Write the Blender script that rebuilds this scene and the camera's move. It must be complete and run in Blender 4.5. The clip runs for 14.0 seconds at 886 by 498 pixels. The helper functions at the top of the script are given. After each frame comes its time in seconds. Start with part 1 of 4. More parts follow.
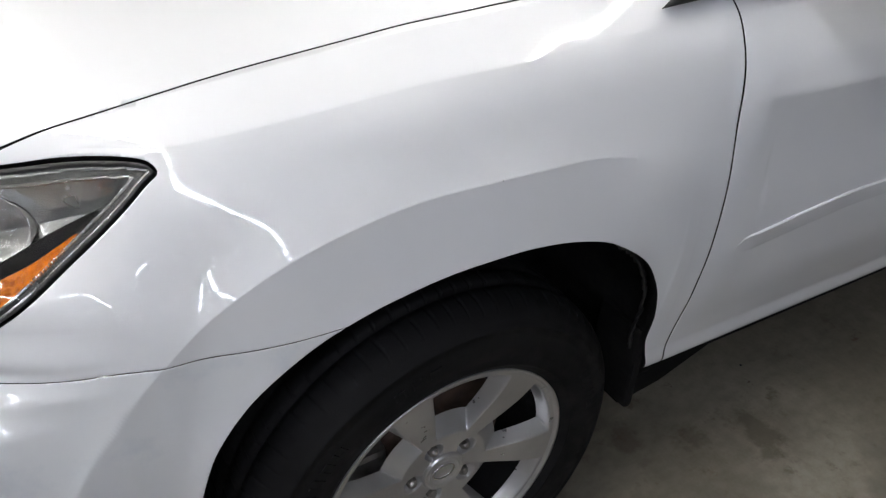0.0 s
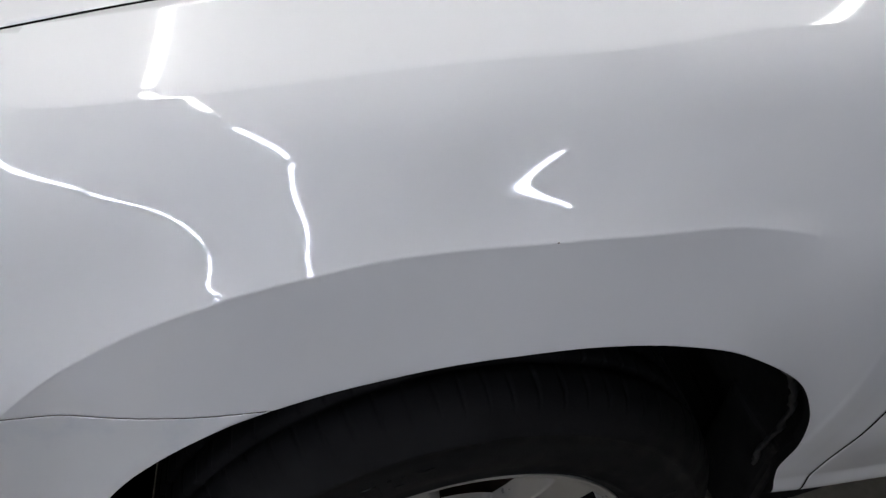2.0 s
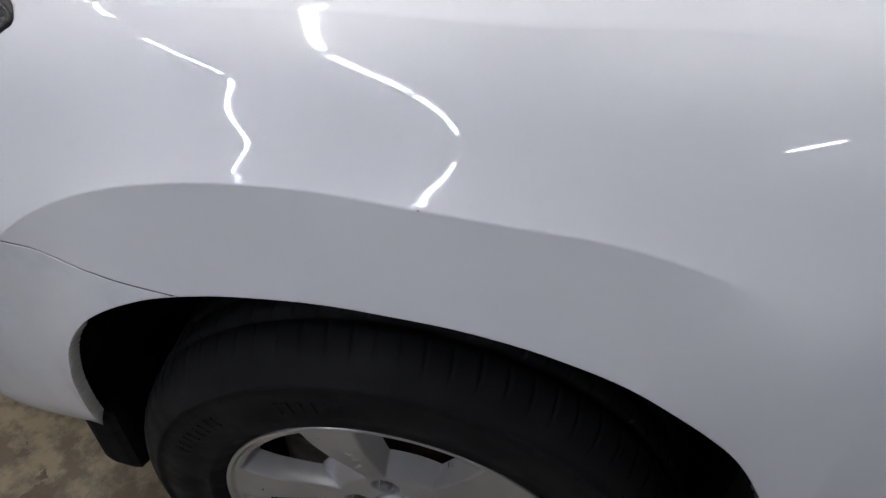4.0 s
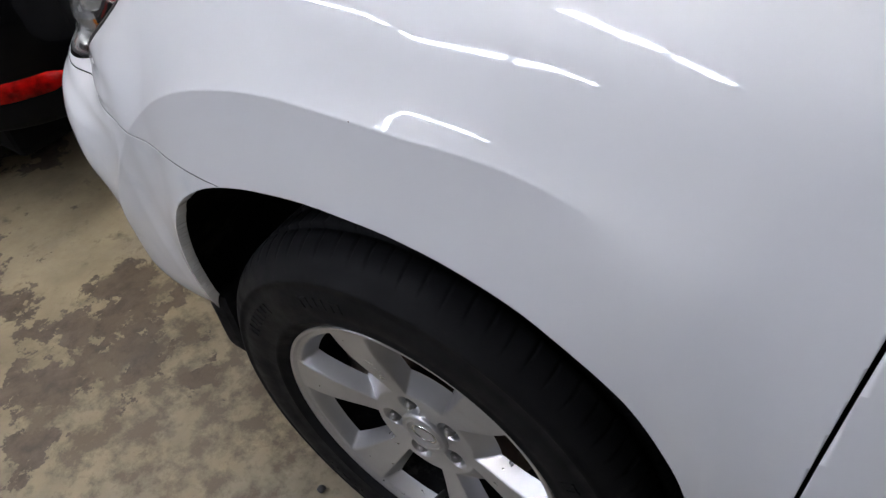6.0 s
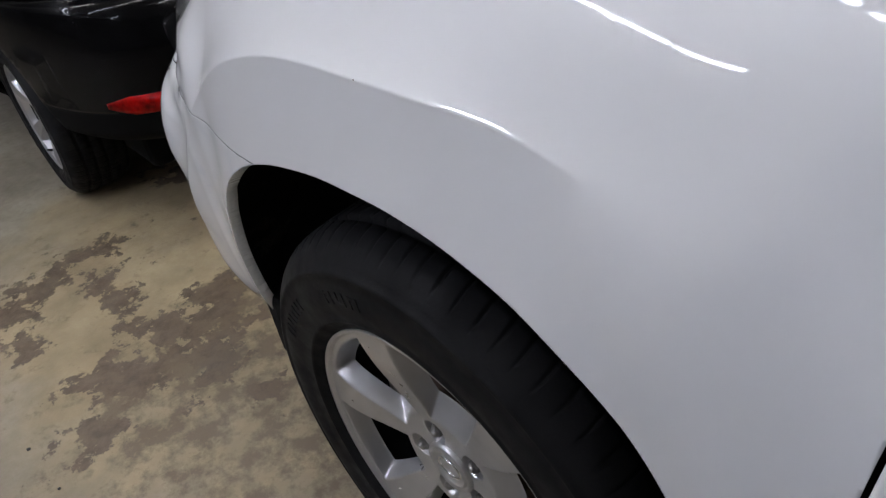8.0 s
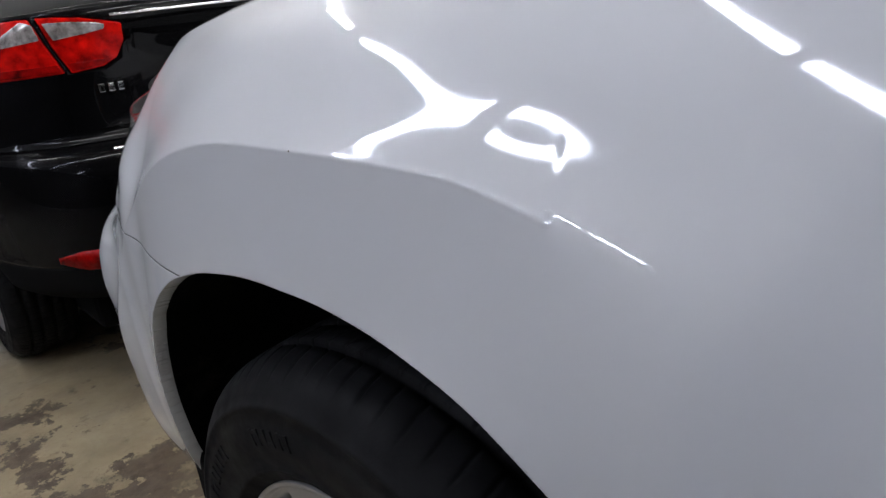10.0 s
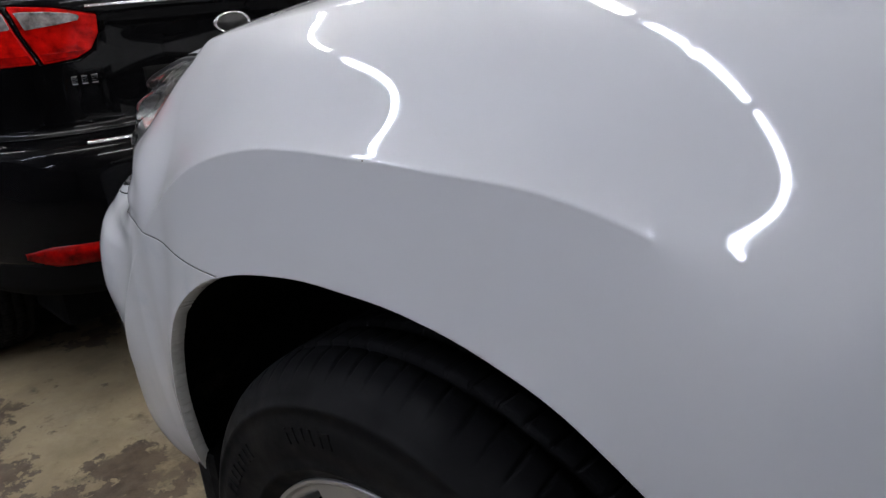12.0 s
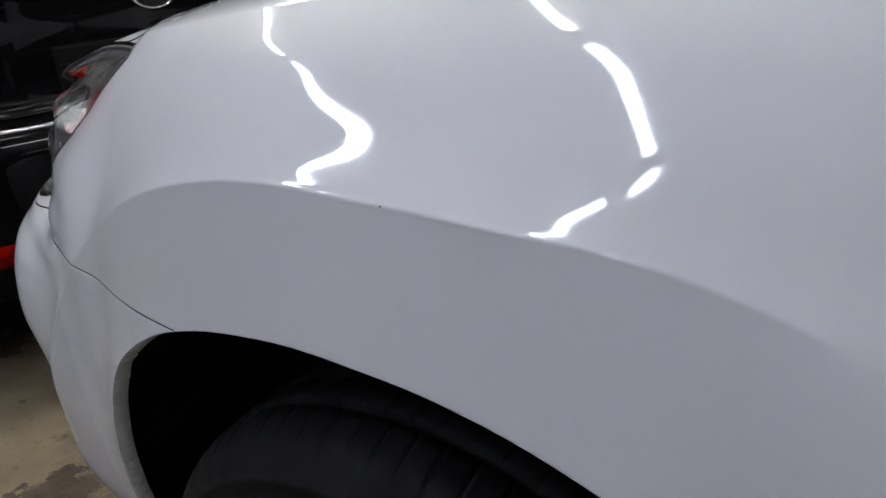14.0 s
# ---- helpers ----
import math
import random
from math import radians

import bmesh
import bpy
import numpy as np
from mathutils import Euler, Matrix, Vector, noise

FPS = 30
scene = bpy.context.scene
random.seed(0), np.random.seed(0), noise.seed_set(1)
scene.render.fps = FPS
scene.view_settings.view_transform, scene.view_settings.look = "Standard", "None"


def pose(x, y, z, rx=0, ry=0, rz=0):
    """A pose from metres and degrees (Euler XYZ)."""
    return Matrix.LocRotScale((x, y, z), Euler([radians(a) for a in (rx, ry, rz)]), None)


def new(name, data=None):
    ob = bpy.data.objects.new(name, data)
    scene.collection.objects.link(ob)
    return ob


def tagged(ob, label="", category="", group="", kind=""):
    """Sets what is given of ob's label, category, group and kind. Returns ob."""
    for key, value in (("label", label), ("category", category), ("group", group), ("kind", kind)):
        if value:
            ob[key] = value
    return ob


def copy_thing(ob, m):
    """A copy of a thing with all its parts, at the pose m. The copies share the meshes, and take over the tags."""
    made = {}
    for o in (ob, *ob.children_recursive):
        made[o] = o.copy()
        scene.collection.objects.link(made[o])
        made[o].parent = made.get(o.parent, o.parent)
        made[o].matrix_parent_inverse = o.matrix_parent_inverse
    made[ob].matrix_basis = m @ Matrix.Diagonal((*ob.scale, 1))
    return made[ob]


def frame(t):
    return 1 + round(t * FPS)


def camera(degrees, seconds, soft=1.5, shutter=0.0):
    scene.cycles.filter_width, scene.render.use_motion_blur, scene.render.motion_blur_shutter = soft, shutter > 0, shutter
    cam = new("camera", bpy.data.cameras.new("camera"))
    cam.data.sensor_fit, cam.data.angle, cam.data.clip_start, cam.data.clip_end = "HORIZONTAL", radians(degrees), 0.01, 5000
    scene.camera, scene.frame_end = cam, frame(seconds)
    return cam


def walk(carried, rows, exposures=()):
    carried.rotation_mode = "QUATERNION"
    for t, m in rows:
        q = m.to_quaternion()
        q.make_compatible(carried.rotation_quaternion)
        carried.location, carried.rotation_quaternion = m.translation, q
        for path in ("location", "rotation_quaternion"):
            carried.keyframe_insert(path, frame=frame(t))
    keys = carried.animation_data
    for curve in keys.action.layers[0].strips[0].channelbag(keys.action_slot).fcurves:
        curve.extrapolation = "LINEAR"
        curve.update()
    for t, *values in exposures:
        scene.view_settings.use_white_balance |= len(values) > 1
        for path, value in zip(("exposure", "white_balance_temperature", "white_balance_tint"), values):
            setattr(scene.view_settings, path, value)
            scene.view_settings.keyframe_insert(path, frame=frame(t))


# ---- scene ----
ROWS = [
    (0, -0.432, -0.619, 1.335, 56.52, -2.42, -29.60),
    (0.5, -0.413, -0.595, 1.328, 56.35, -2.14, -29.40),
    (1, -0.303, -0.552, 1.305, 55.97, -2.10, -23.86),
    (1.5, -0.227, -0.470, 1.279, 52.86, -1.77, -17.14),
    (2, -0.141, -0.357, 1.262, 48.79, -3.30, -10.74),
    (2.2, -0.111, -0.345, 1.251, 47.29, -1.35, -8.24),
    (4.3, 0.210, -0.364, 1.263, 46.29, 1.47, 17.61),
    (4.5, 0.249, -0.352, 1.252, 46.18, 3.75, 19.55),
    (5, 0.374, -0.334, 1.235, 46.83, 6.28, 28.50),
    (5.5, 0.451, -0.377, 1.247, 48.08, 6.44, 32.54),
    (6, 0.460, -0.336, 1.241, 47.88, 7.25, 36.41),
    (6.5, 0.463, -0.284, 1.240, 47.08, 7.33, 40.10),
    (7, 0.560, -0.283, 1.270, 49.21, 7.34, 48.41),
    (7.5, 0.614, -0.290, 1.251, 51.65, 8.63, 53.71),
    (8, 0.527, -0.259, 1.122, 55.13, 8.79, 49.11),
    (8.5, 0.465, -0.245, 1.057, 66.13, 9.08, 45.69),
    (8.7, 0.454, -0.238, 1.048, 68.74, 8.01, 45.46),
    (10.8, 0.503, -0.220, 1.002, 71.19, 6.57, 48.98),
    (11, 0.499, -0.221, 1.005, 71.82, 6.55, 48.95),
    (11.5, 0.485, -0.252, 1.022, 71.28, 5.39, 46.83),
    (12, 0.445, -0.299, 1.033, 69.67, 4.59, 43.87),
    (12.5, 0.402, -0.296, 1.028, 68.74, 4.18, 41.72),
    (13, 0.360, -0.269, 1.037, 68.25, 4.58, 40.06),
    (13.5, 0.330, -0.253, 1.040, 67.70, 4.10, 39.27),
    (14, 0.310, -0.251, 1.050, 67.02, 3.78, 37.89),
]
cam = camera(63.4, 14.0, soft=1.35)
walk(cam, [(t, pose(*p)) for t, *p in ROWS], exposures=[
    (0, 0.06, 6640, 7), (1.0, -0.09, 6630, 7), (2.0, -0.32, 6500, 8), (3.2, -0.2, 6500, 10), (4.5, -0.07, 6370, 10), (5.2, 0.05, 6370, 10), (6.0, 0.30, 6400, 10), (7.5, 0.22, 6570, 10),
    (8.5, 0.31, 6400, 10), (9.7, 0.05, 6330, 10), (11.0, -0.16, 6370, 10), (12.5, -0.08, 6350, 10), (13.2, -0.08, 6340, 10), (14.0, -0.25, 6330, 10)])

# ---- world and lamps ----
world = bpy.data.worlds.new("world")
world.use_nodes = True
scene.world = world
world.node_tree.nodes["Background"].inputs[0].default_value = (0.05, 0.05, 0.055, 1)
world.node_tree.nodes["Background"].inputs[1].default_value = 0.2
CEILING, TUBE_Z = 3.0, 2.75
TUBE_POWER = 60.0


# ---- materials ----
def mat(name, color, rough=0.5, metal=0.0, coat=0.0, coat_rough=0.03, emit=None, power=0.0, trans=0.0, ior=1.5):
    m = bpy.data.materials.new(name)
    m.use_nodes = True
    b = m.node_tree.nodes["Principled BSDF"]
    b.inputs["Base Color"].default_value = (*color, 1)
    b.inputs["Roughness"].default_value = rough
    b.inputs["Metallic"].default_value = metal
    b.inputs["Coat Weight"].default_value = coat
    b.inputs["Coat Roughness"].default_value = coat_rough
    b.inputs["Transmission Weight"].default_value = trans
    b.inputs["IOR"].default_value = ior
    if emit:
        b.inputs["Emission Color"].default_value = (*emit, 1)
        b.inputs["Emission Strength"].default_value = power
    return m


def node(m, kind, **values):
    n = m.node_tree.nodes.new(kind)
    for k, v in values.items():
        n.inputs[k].default_value = v
    return n


def link(m, a, b):
    m.node_tree.links.new(a, b)


def coords(m):
    n = m.node_tree.nodes.new("ShaderNodeTexCoord")
    return n.outputs["Object"]


def ramp(m, source, stops):
    n = m.node_tree.nodes.new("ShaderNodeValToRGB")
    while len(n.color_ramp.elements) < len(stops):
        n.color_ramp.elements.new(0.5)
    for e, (p, c) in zip(n.color_ramp.elements, stops):
        e.position, e.color = p, (*c, 1) if len(c) == 3 else c
    link(m, source, n.inputs[0])
    return n.outputs["Color"]


def noise_of(m, scale, detail=4.0, rough=0.55, at=None):
    n = node(m, "ShaderNodeTexNoise", Scale=scale, Detail=detail, Roughness=rough)
    link(m, at or coords(m), n.inputs["Vector"])
    return n.outputs["Fac"]


def mix(m, fac, a, b, blend="MIX"):
    n = m.node_tree.nodes.new("ShaderNodeMix")
    n.data_type, n.blend_type = "RGBA", blend
    for socket, v in ((n.inputs[0], fac), (n.inputs[6], a), (n.inputs[7], b)):
        if isinstance(v, (int, float)):
            socket.default_value = v
        elif isinstance(v, tuple):
            socket.default_value = (*v, 1)
        else:
            link(m, v, socket)
    return n.outputs[2]


def bump(m, height, strength, distance):
    n = node(m, "ShaderNodeBump", Strength=strength, Distance=distance)
    link(m, height, n.inputs["Height"])
    link(m, n.outputs["Normal"], m.node_tree.nodes["Principled BSDF"].inputs["Normal"])


def streaks(m, stretch):
    """Noise drawn out into streaks by a scale of its own along each axis."""
    n = node(m, "ShaderNodeMapping", Scale=stretch)
    link(m, coords(m), n.inputs["Vector"])
    return noise_of(m, 1.0, 3.0, 0.5, n.outputs[0])


def vary(m, a, b, scale, rough=None, bump_by=0.0, bump_scale=200.0):
    """Colour between a and b by noise; roughness between two values; fine relief."""
    p = m.node_tree.nodes["Principled BSDF"]
    link(m, ramp(m, noise_of(m, scale), [(0.3, a), (0.7, b)]), p.inputs["Base Color"])
    if rough:
        link(m, ramp(m, noise_of(m, scale * 3), [(0.3, (rough[0],) * 3), (0.7, (rough[1],) * 3)]), p.inputs["Roughness"])
    if bump_by:
        bump(m, noise_of(m, bump_scale, 3.0), 0.4, bump_by)
    return m


PAINT = vary(mat("white_pearl_paint", (0.74, 0.74, 0.76), 0.42, 0.0, 1.0, 0.025), (0.72, 0.73, 0.765), (0.75, 0.76, 0.79), 2.0, (0.38, 0.46))
BUMPER_PAINT = vary(mat("white_bumper_paint", (0.72, 0.73, 0.75), 0.42, 0.0, 1.0, 0.05), (0.70, 0.715, 0.745), (0.74, 0.755, 0.78), 7.0, (0.4, 0.5))
# dusty scuffs in the bumper's paint
p = BUMPER_PAINT.node_tree.nodes["Principled BSDF"]
clean = p.inputs["Base Color"].links[0].from_socket
scuff = ramp(BUMPER_PAINT, noise_of(BUMPER_PAINT, 11.0, 6.0, 0.62), [(0.55, (0, 0, 0)), (0.74, (0.7, 0.7, 0.7))])
link(BUMPER_PAINT, mix(BUMPER_PAINT, scuff, clean, (0.56, 0.60, 0.66)), p.inputs["Base Color"])
BLACK_PAINT = vary(mat("black_paint", (0.006, 0.006, 0.007), 0.25, 0.0, 0.2, 0.02), (0.001, 0.001, 0.0013), (0.0022, 0.0022, 0.0026), 3.0)
PLASTIC = vary(mat("black_plastic", (0.012, 0.012, 0.013), 0.55), (0.009, 0.009, 0.010), (0.018, 0.018, 0.018), 20.0, (0.45, 0.65), 0.0004, 500)
LINER = vary(mat("wheel_arch_liner", (0.008, 0.008, 0.008), 0.85), (0.0045, 0.0045, 0.005), (0.011, 0.0105, 0.0105), 14.0, (0.7, 0.95), 0.002, 90)
p = LINER.node_tree.nodes["Principled BSDF"]
clean = p.inputs["Base Color"].links[0].from_socket
dust = ramp(LINER, noise_of(LINER, 7.0, 8.0, 0.7), [(0.60, (0, 0, 0)), (0.76, (0.8, 0.8, 0.8))])
link(LINER, mix(LINER, dust, clean, (0.075, 0.07, 0.066)), p.inputs["Base Color"])
RUBBER = vary(mat("tyre_rubber", (0.016, 0.016, 0.018), 0.62), (0.0042, 0.0043, 0.005), (0.0088, 0.0088, 0.0095), 9.0, (0.55, 0.8), 0.0005, 300)
ALLOY = vary(mat("silver_alloy_paint", (0.6, 0.61, 0.63), 0.33, 0.75, 0.4, 0.14), (0.44, 0.435, 0.44), (0.53, 0.525, 0.53), 12.0, (0.27, 0.37))
STEEL = vary(mat("dull_steel", (0.25, 0.24, 0.23), 0.4, 0.9), (0.16, 0.14, 0.13), (0.34, 0.33, 0.32), 30.0, (0.3, 0.55))
RUST = vary(mat("brake_iron", (0.08, 0.05, 0.04), 0.7, 0.5), (0.05, 0.03, 0.025), (0.12, 0.08, 0.06), 25.0)
RUBBER.node_tree.nodes["Principled BSDF"].inputs["Specular IOR Level"].default_value = 0.16
BLACK_PAINT.node_tree.nodes["Principled BSDF"].inputs["Specular IOR Level"].default_value = 0.05
CHROME = mat("chrome", (0.75, 0.75, 0.76), 0.08, 1.0)
REFLECTOR = mat("headlight_reflector", (0.8, 0.8, 0.8), 0.12, 1.0)
HOUSING = vary(mat("headlight_housing", (0.7, 0.71, 0.70), 0.2, 0.8), (0.45, 0.46, 0.455), (0.82, 0.83, 0.83), 9.0, (0.16, 0.28))
bump(HOUSING, streaks(HOUSING, (5.0, 5.0, 60.0)), 0.5, 0.004)
bump(HOUSING, noise_of(HOUSING, 34, 1.0), 0.5, 0.006)
GLASS = mat("clear_lens", (1, 1, 1), 0.01, 0.0, 1.0, 0.02, trans=1.0, ior=1.002)
AMBER = vary(mat("amber_plastic", (0.75, 0.2, 0.02), 0.2, 0.0, 0.05), (0.17, 0.036, 0.0004), (0.46, 0.125, 0.002), 160.0)
bump(AMBER, noise_of(AMBER, 260, 1.0), 0.6, 0.003)
AMBER.node_tree.nodes["Principled BSDF"].inputs["Specular IOR Level"].default_value = 0.2
RED = vary(mat("red_lens", (0.42, 0.006, 0.008), 0.2, 0.0, 0.06), (0.16, 0.0008, 0.0006), (0.66, 0.0045, 0.002), 26.0)
DEEP_RED = vary(mat("dark_red_lens", (0.09, 0.0006, 0.0006), 0.22, 0.0, 0.06), (0.05, 0.0003, 0.0003), (0.36, 0.0016, 0.0008), 24.0)
for m in (RED, DEEP_RED):
    m.node_tree.nodes["Principled BSDF"].inputs["Specular IOR Level"].default_value = 0.12
CLEAR = vary(mat("clear_lamp_plastic", (0.5, 0.5, 0.5), 0.15, 0.3, 1.0), (0.10, 0.085, 0.08), (0.50, 0.46, 0.45), 42.0)
TINTED = mat("tinted_cabin_glass", (0.002, 0.002, 0.002), 0.5)
TINTED.node_tree.nodes["Principled BSDF"].inputs["Specular IOR Level"].default_value = 0.15
WINDOW = mat("dark_window_glass", (0.004, 0.005, 0.005), 0.04, 0.0, 1.0)
# near-black for undersides, and for shade put in at gaps, sill and arches
GAP = mat("underside_and_shade_black", (0.004, 0.004, 0.004), 0.9)
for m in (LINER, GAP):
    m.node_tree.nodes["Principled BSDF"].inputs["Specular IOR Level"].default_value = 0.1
TUBE = mat("lit_tube", (1, 1, 1), 0.5, emit=(0.89, 0.94, 1.12), power=TUBE_POWER * 0.9)
# warmer tubes of the strip lights over the car
WARM = mat("lit_warm_tube", (1, 1, 1), 0.5, emit=(1.0, 0.975, 0.965), power=TUBE_POWER * 1.05)
TIN = vary(mat("white_enamel", (0.75, 0.75, 0.74), 0.4), (0.7, 0.7, 0.69), (0.8, 0.8, 0.79), 5.0)
WALL = vary(mat("painted_wall", (0.5, 0.49, 0.47), 0.7), (0.08, 0.08, 0.08), (0.12, 0.117, 0.113), 0.8, (0.7, 0.9), 0.001, 60)
CEIL = vary(mat("ceiling_paint", (0.7, 0.69, 0.66), 0.8), (0.32, 0.316, 0.303), (0.40, 0.395, 0.38), 0.7)


def concrete():
    m = mat("stained_concrete", (0.3, 0.27, 0.22), 0.55)
    p = m.node_tree.nodes["Principled BSDF"]
    at = coords(m)
    base = ramp(m, noise_of(m, 1.6, 6, 0.6, at), [(0.30, (0.14, 0.124, 0.096)), (0.5, (0.225, 0.203, 0.160)), (0.68, (0.33, 0.302, 0.250))])
    fine = ramp(m, noise_of(m, 26, 6, 0.7, at), [(0.35, (0.72, 0.70, 0.66)), (0.62, (1.0, 1.0, 1.0))])
    col = mix(m, 0.8, base, fine, "MULTIPLY")
    # yellowed old coating ahead of the wheel, flaked off in brown patches
    def spread(spots):
        """How far inside the nearest of some round spots (x, y, radius) a point lies."""
        best = None
        for x, y, r in spots:
            d = m.node_tree.nodes.new("ShaderNodeVectorMath")
            d.operation = "DISTANCE"
            d.inputs[1].default_value = (x, y, 0)
            link(m, at, d.inputs[0])
            inn = m.node_tree.nodes.new("ShaderNodeMath")
            inn.operation = "SUBTRACT"
            inn.inputs[0].default_value = r
            link(m, d.outputs["Value"], inn.inputs[1])
            if best is None:
                best = inn.outputs[0]
                continue
            top = m.node_tree.nodes.new("ShaderNodeMath")
            top.operation = "SMOOTH_MAX"
            top.inputs[2].default_value = 0.05
            link(m, best, top.inputs[0])
            link(m, inn.outputs[0], top.inputs[1])
            best = top.outputs[0]
        return best

    def eaten(field, reach, gain, noise_fac, lo, hi):
        """A patch with a ragged edge: noise shifted by how deep inside the field one is."""
        near = m.node_tree.nodes.new("ShaderNodeMapRange")
        for k, v in ((1, -reach), (2, reach), (3, -gain), (4, gain)):
            near.inputs[k].default_value = v
        link(m, field, near.inputs[0])
        add = m.node_tree.nodes.new("ShaderNodeMath")
        link(m, noise_fac, add.inputs[0])
        link(m, near.outputs[0], add.inputs[1])
        return ramp(m, add.outputs[0], [(lo, (0, 0, 0)), (hi, (1, 1, 1))])

    coat = eaten(spread([(-1.35, 0.0, 0.62), (-0.7, -0.05, 0.5), (-1.75, 0.3, 0.6)]), 0.35, 0.28, noise_of(m, 2.2, 5, 0.55, at), 0.42, 0.72)
    col = mix(m, mix(m, 1.0, coat, (0.75, 0.75, 0.75), "MULTIPLY"), col, ramp(m, noise_of(m, 5, 6, 0.65, at), [(0.35, (0.215, 0.163, 0.088)), (0.65, (0.355, 0.280, 0.160))]))
    spots = [(-1.735, -0.05, 0.085), (-1.71, -0.15, 0.085), (-1.67, -0.23, 0.075), (-1.60, -0.30, 0.09), (-1.45, -0.345, 0.05), (-1.52, -0.07, 0.06), (-1.44, -0.02, 0.06),
             (-1.16, -0.02, 0.10), (-1.12, 0.14, 0.12), (-1.04, -0.16, 0.10), (-0.92, -0.28, 0.06), (-0.95, 0.0, 0.11), (-0.72, 0.05, 0.03), (-2.05, 0.42, 0.10)]
    flaked = eaten(spread(spots), 0.12, 0.15, noise_of(m, 8.5, 9, 0.70, at), 0.50, 0.525)
    brown = ramp(m, noise_of(m, 24, 6, 0.62, at), [(0.35, (0.060, 0.042, 0.027)), (0.65, (0.125, 0.089, 0.056))])
    col = mix(m, flaked, col, brown)
    specks = eaten(spread([(-0.58, 0.02, 0.30), (-0.82, 0.0, 0.34), (-0.95, 0.3, 0.3)]), 0.16, 0.07, noise_of(m, 12, 8, 0.72, at), 0.50, 0.63)
    col = mix(m, mix(m, 1.0, specks, (0.88, 0.88, 0.88), "MULTIPLY"), col, (0.11, 0.079, 0.047))
    drips = eaten(spread([(0.93, 0.075, 0.05), (0.905, 0.02, 0.045), (0.88, -0.02, 0.045), (0.755, 0.125, 0.04), (0.60, 0.17, 0.05)]), 0.07, 0.22, noise_of(m, 9, 6, 0.65, at), 0.50, 0.62)
    col = mix(m, mix(m, 1.0, drips, (0.6, 0.6, 0.6), "MULTIPLY"), col, (0.085, 0.066, 0.042))
    oil = ramp(m, noise_of(m, 2.6, 4, 0.55, at), [(0.60, (0, 0, 0)), (0.72, (0.55, 0.55, 0.55))])
    col = mix(m, oil, col, (0.07, 0.06, 0.05))
    col = mix(m, 1.0, col, (0.85, 0.845, 0.84), "MULTIPLY")
    link(m, col, p.inputs["Base Color"])
    link(m, ramp(m, noise_of(m, 7, 5, 0.6, at), [(0.3, (0.4,) * 3), (0.7, (0.65,) * 3)]), p.inputs["Roughness"])
    bump(m, noise_of(m, 60, 6, 0.7, at), 0.35, 0.003)
    return m


CONCRETE = concrete()


# ---- mesh helpers ----
def mesh_of(name, verts, faces, material, smooth=True):
    me = bpy.data.meshes.new(name)
    me.from_pydata([tuple(map(float, v)) for v in verts], [], [tuple(map(int, f)) for f in faces])
    me.materials.append(material)
    if smooth:
        me.polygons.foreach_set("use_smooth", [True] * len(me.polygons))
    me.update()
    return me


def gap_shade_folds(me, n, keep):
    """Blacken the folded-back edges (all faces from n on) as gap shade, but for those in keep."""
    me.materials.append(GAP)
    for p, white in zip(list(me.polygons)[n:], keep):
        p.material_index = 0 if white else 1
    return me


def child(name, me, parent, label="", m=None):
    ob = new(name, me)
    ob.parent = parent
    if m is not None:
        ob.matrix_basis = m
    return tagged(ob, label)


def part(name, bm, material, parent, label="", smooth=False):
    me = bpy.data.meshes.new(name)
    bmesh.ops.recalc_face_normals(bm, faces=bm.faces)
    bm.to_mesh(me)
    bm.free()
    me.materials.append(material)
    if smooth:
        me.polygons.foreach_set("use_smooth", [True] * len(me.polygons))
    return child(name, me, parent, label)


def box(bm, x0, y0, z0, x1, y1, z1, bevel=0.0, turn=None):
    made = bmesh.ops.create_cube(bm, size=1.0, matrix=Matrix.Translation(((x0 + x1) / 2, (y0 + y1) / 2, (z0 + z1) / 2)) @ Matrix.Diagonal((x1 - x0, y1 - y0, z1 - z0, 1)))
    verts = made["verts"]
    if bevel:
        edges = list({e for v in verts for e in v.link_edges})
        out = bmesh.ops.bevel(bm, geom=edges, offset=bevel, segments=2, affect="EDGES", profile=0.6)
        verts = list({v for f in out["faces"] for v in f.verts} | {v for v in verts if v.is_valid})
    if turn is not None:
        bmesh.ops.transform(bm, matrix=turn, verts=verts)
    return bm


def rod(bm, a, b, r, seg=12, r2=None):
    a, b = Vector(a), Vector(b)
    d = b - a
    m = Matrix.Translation((a + b) / 2) @ d.to_track_quat("Z", "Y").to_matrix().to_4x4()
    bmesh.ops.create_cone(bm, cap_ends=True, segments=seg, radius1=r, radius2=r if r2 is None else r2, depth=d.length, matrix=m)
    return bm


def pchip(xk, yk, x):
    """Smooth monotone curve through knots; xk and yk may carry leading axes."""
    xk, yk = np.asarray(xk, float), np.asarray(yk, float)
    h = np.diff(xk)
    d = np.diff(yk) / h
    m = np.zeros_like(yk)
    same = d[1:] * d[:-1] > 0
    w1, w2 = 2 * h[1:] + h[:-1], h[1:] + 2 * h[:-1]
    m[1:-1] = np.where(same, (w1 + w2) / (w1 / np.where(d[:-1] == 0, 1, d[:-1]) + w2 / np.where(d[1:] == 0, 1, d[1:])), 0)
    m[0], m[-1] = d[0], d[-1]
    i = np.clip(np.searchsorted(xk, x) - 1, 0, len(h) - 1)
    t = (x - xk[i]) / h[i]
    t2, t3 = t * t, t * t * t
    return (2 * t3 - 3 * t2 + 1) * yk[i] + (t3 - 2 * t2 + t) * h[i] * m[i] + (3 * t2 - 2 * t3) * yk[i + 1] + (t3 - t2) * h[i] * m[i + 1]


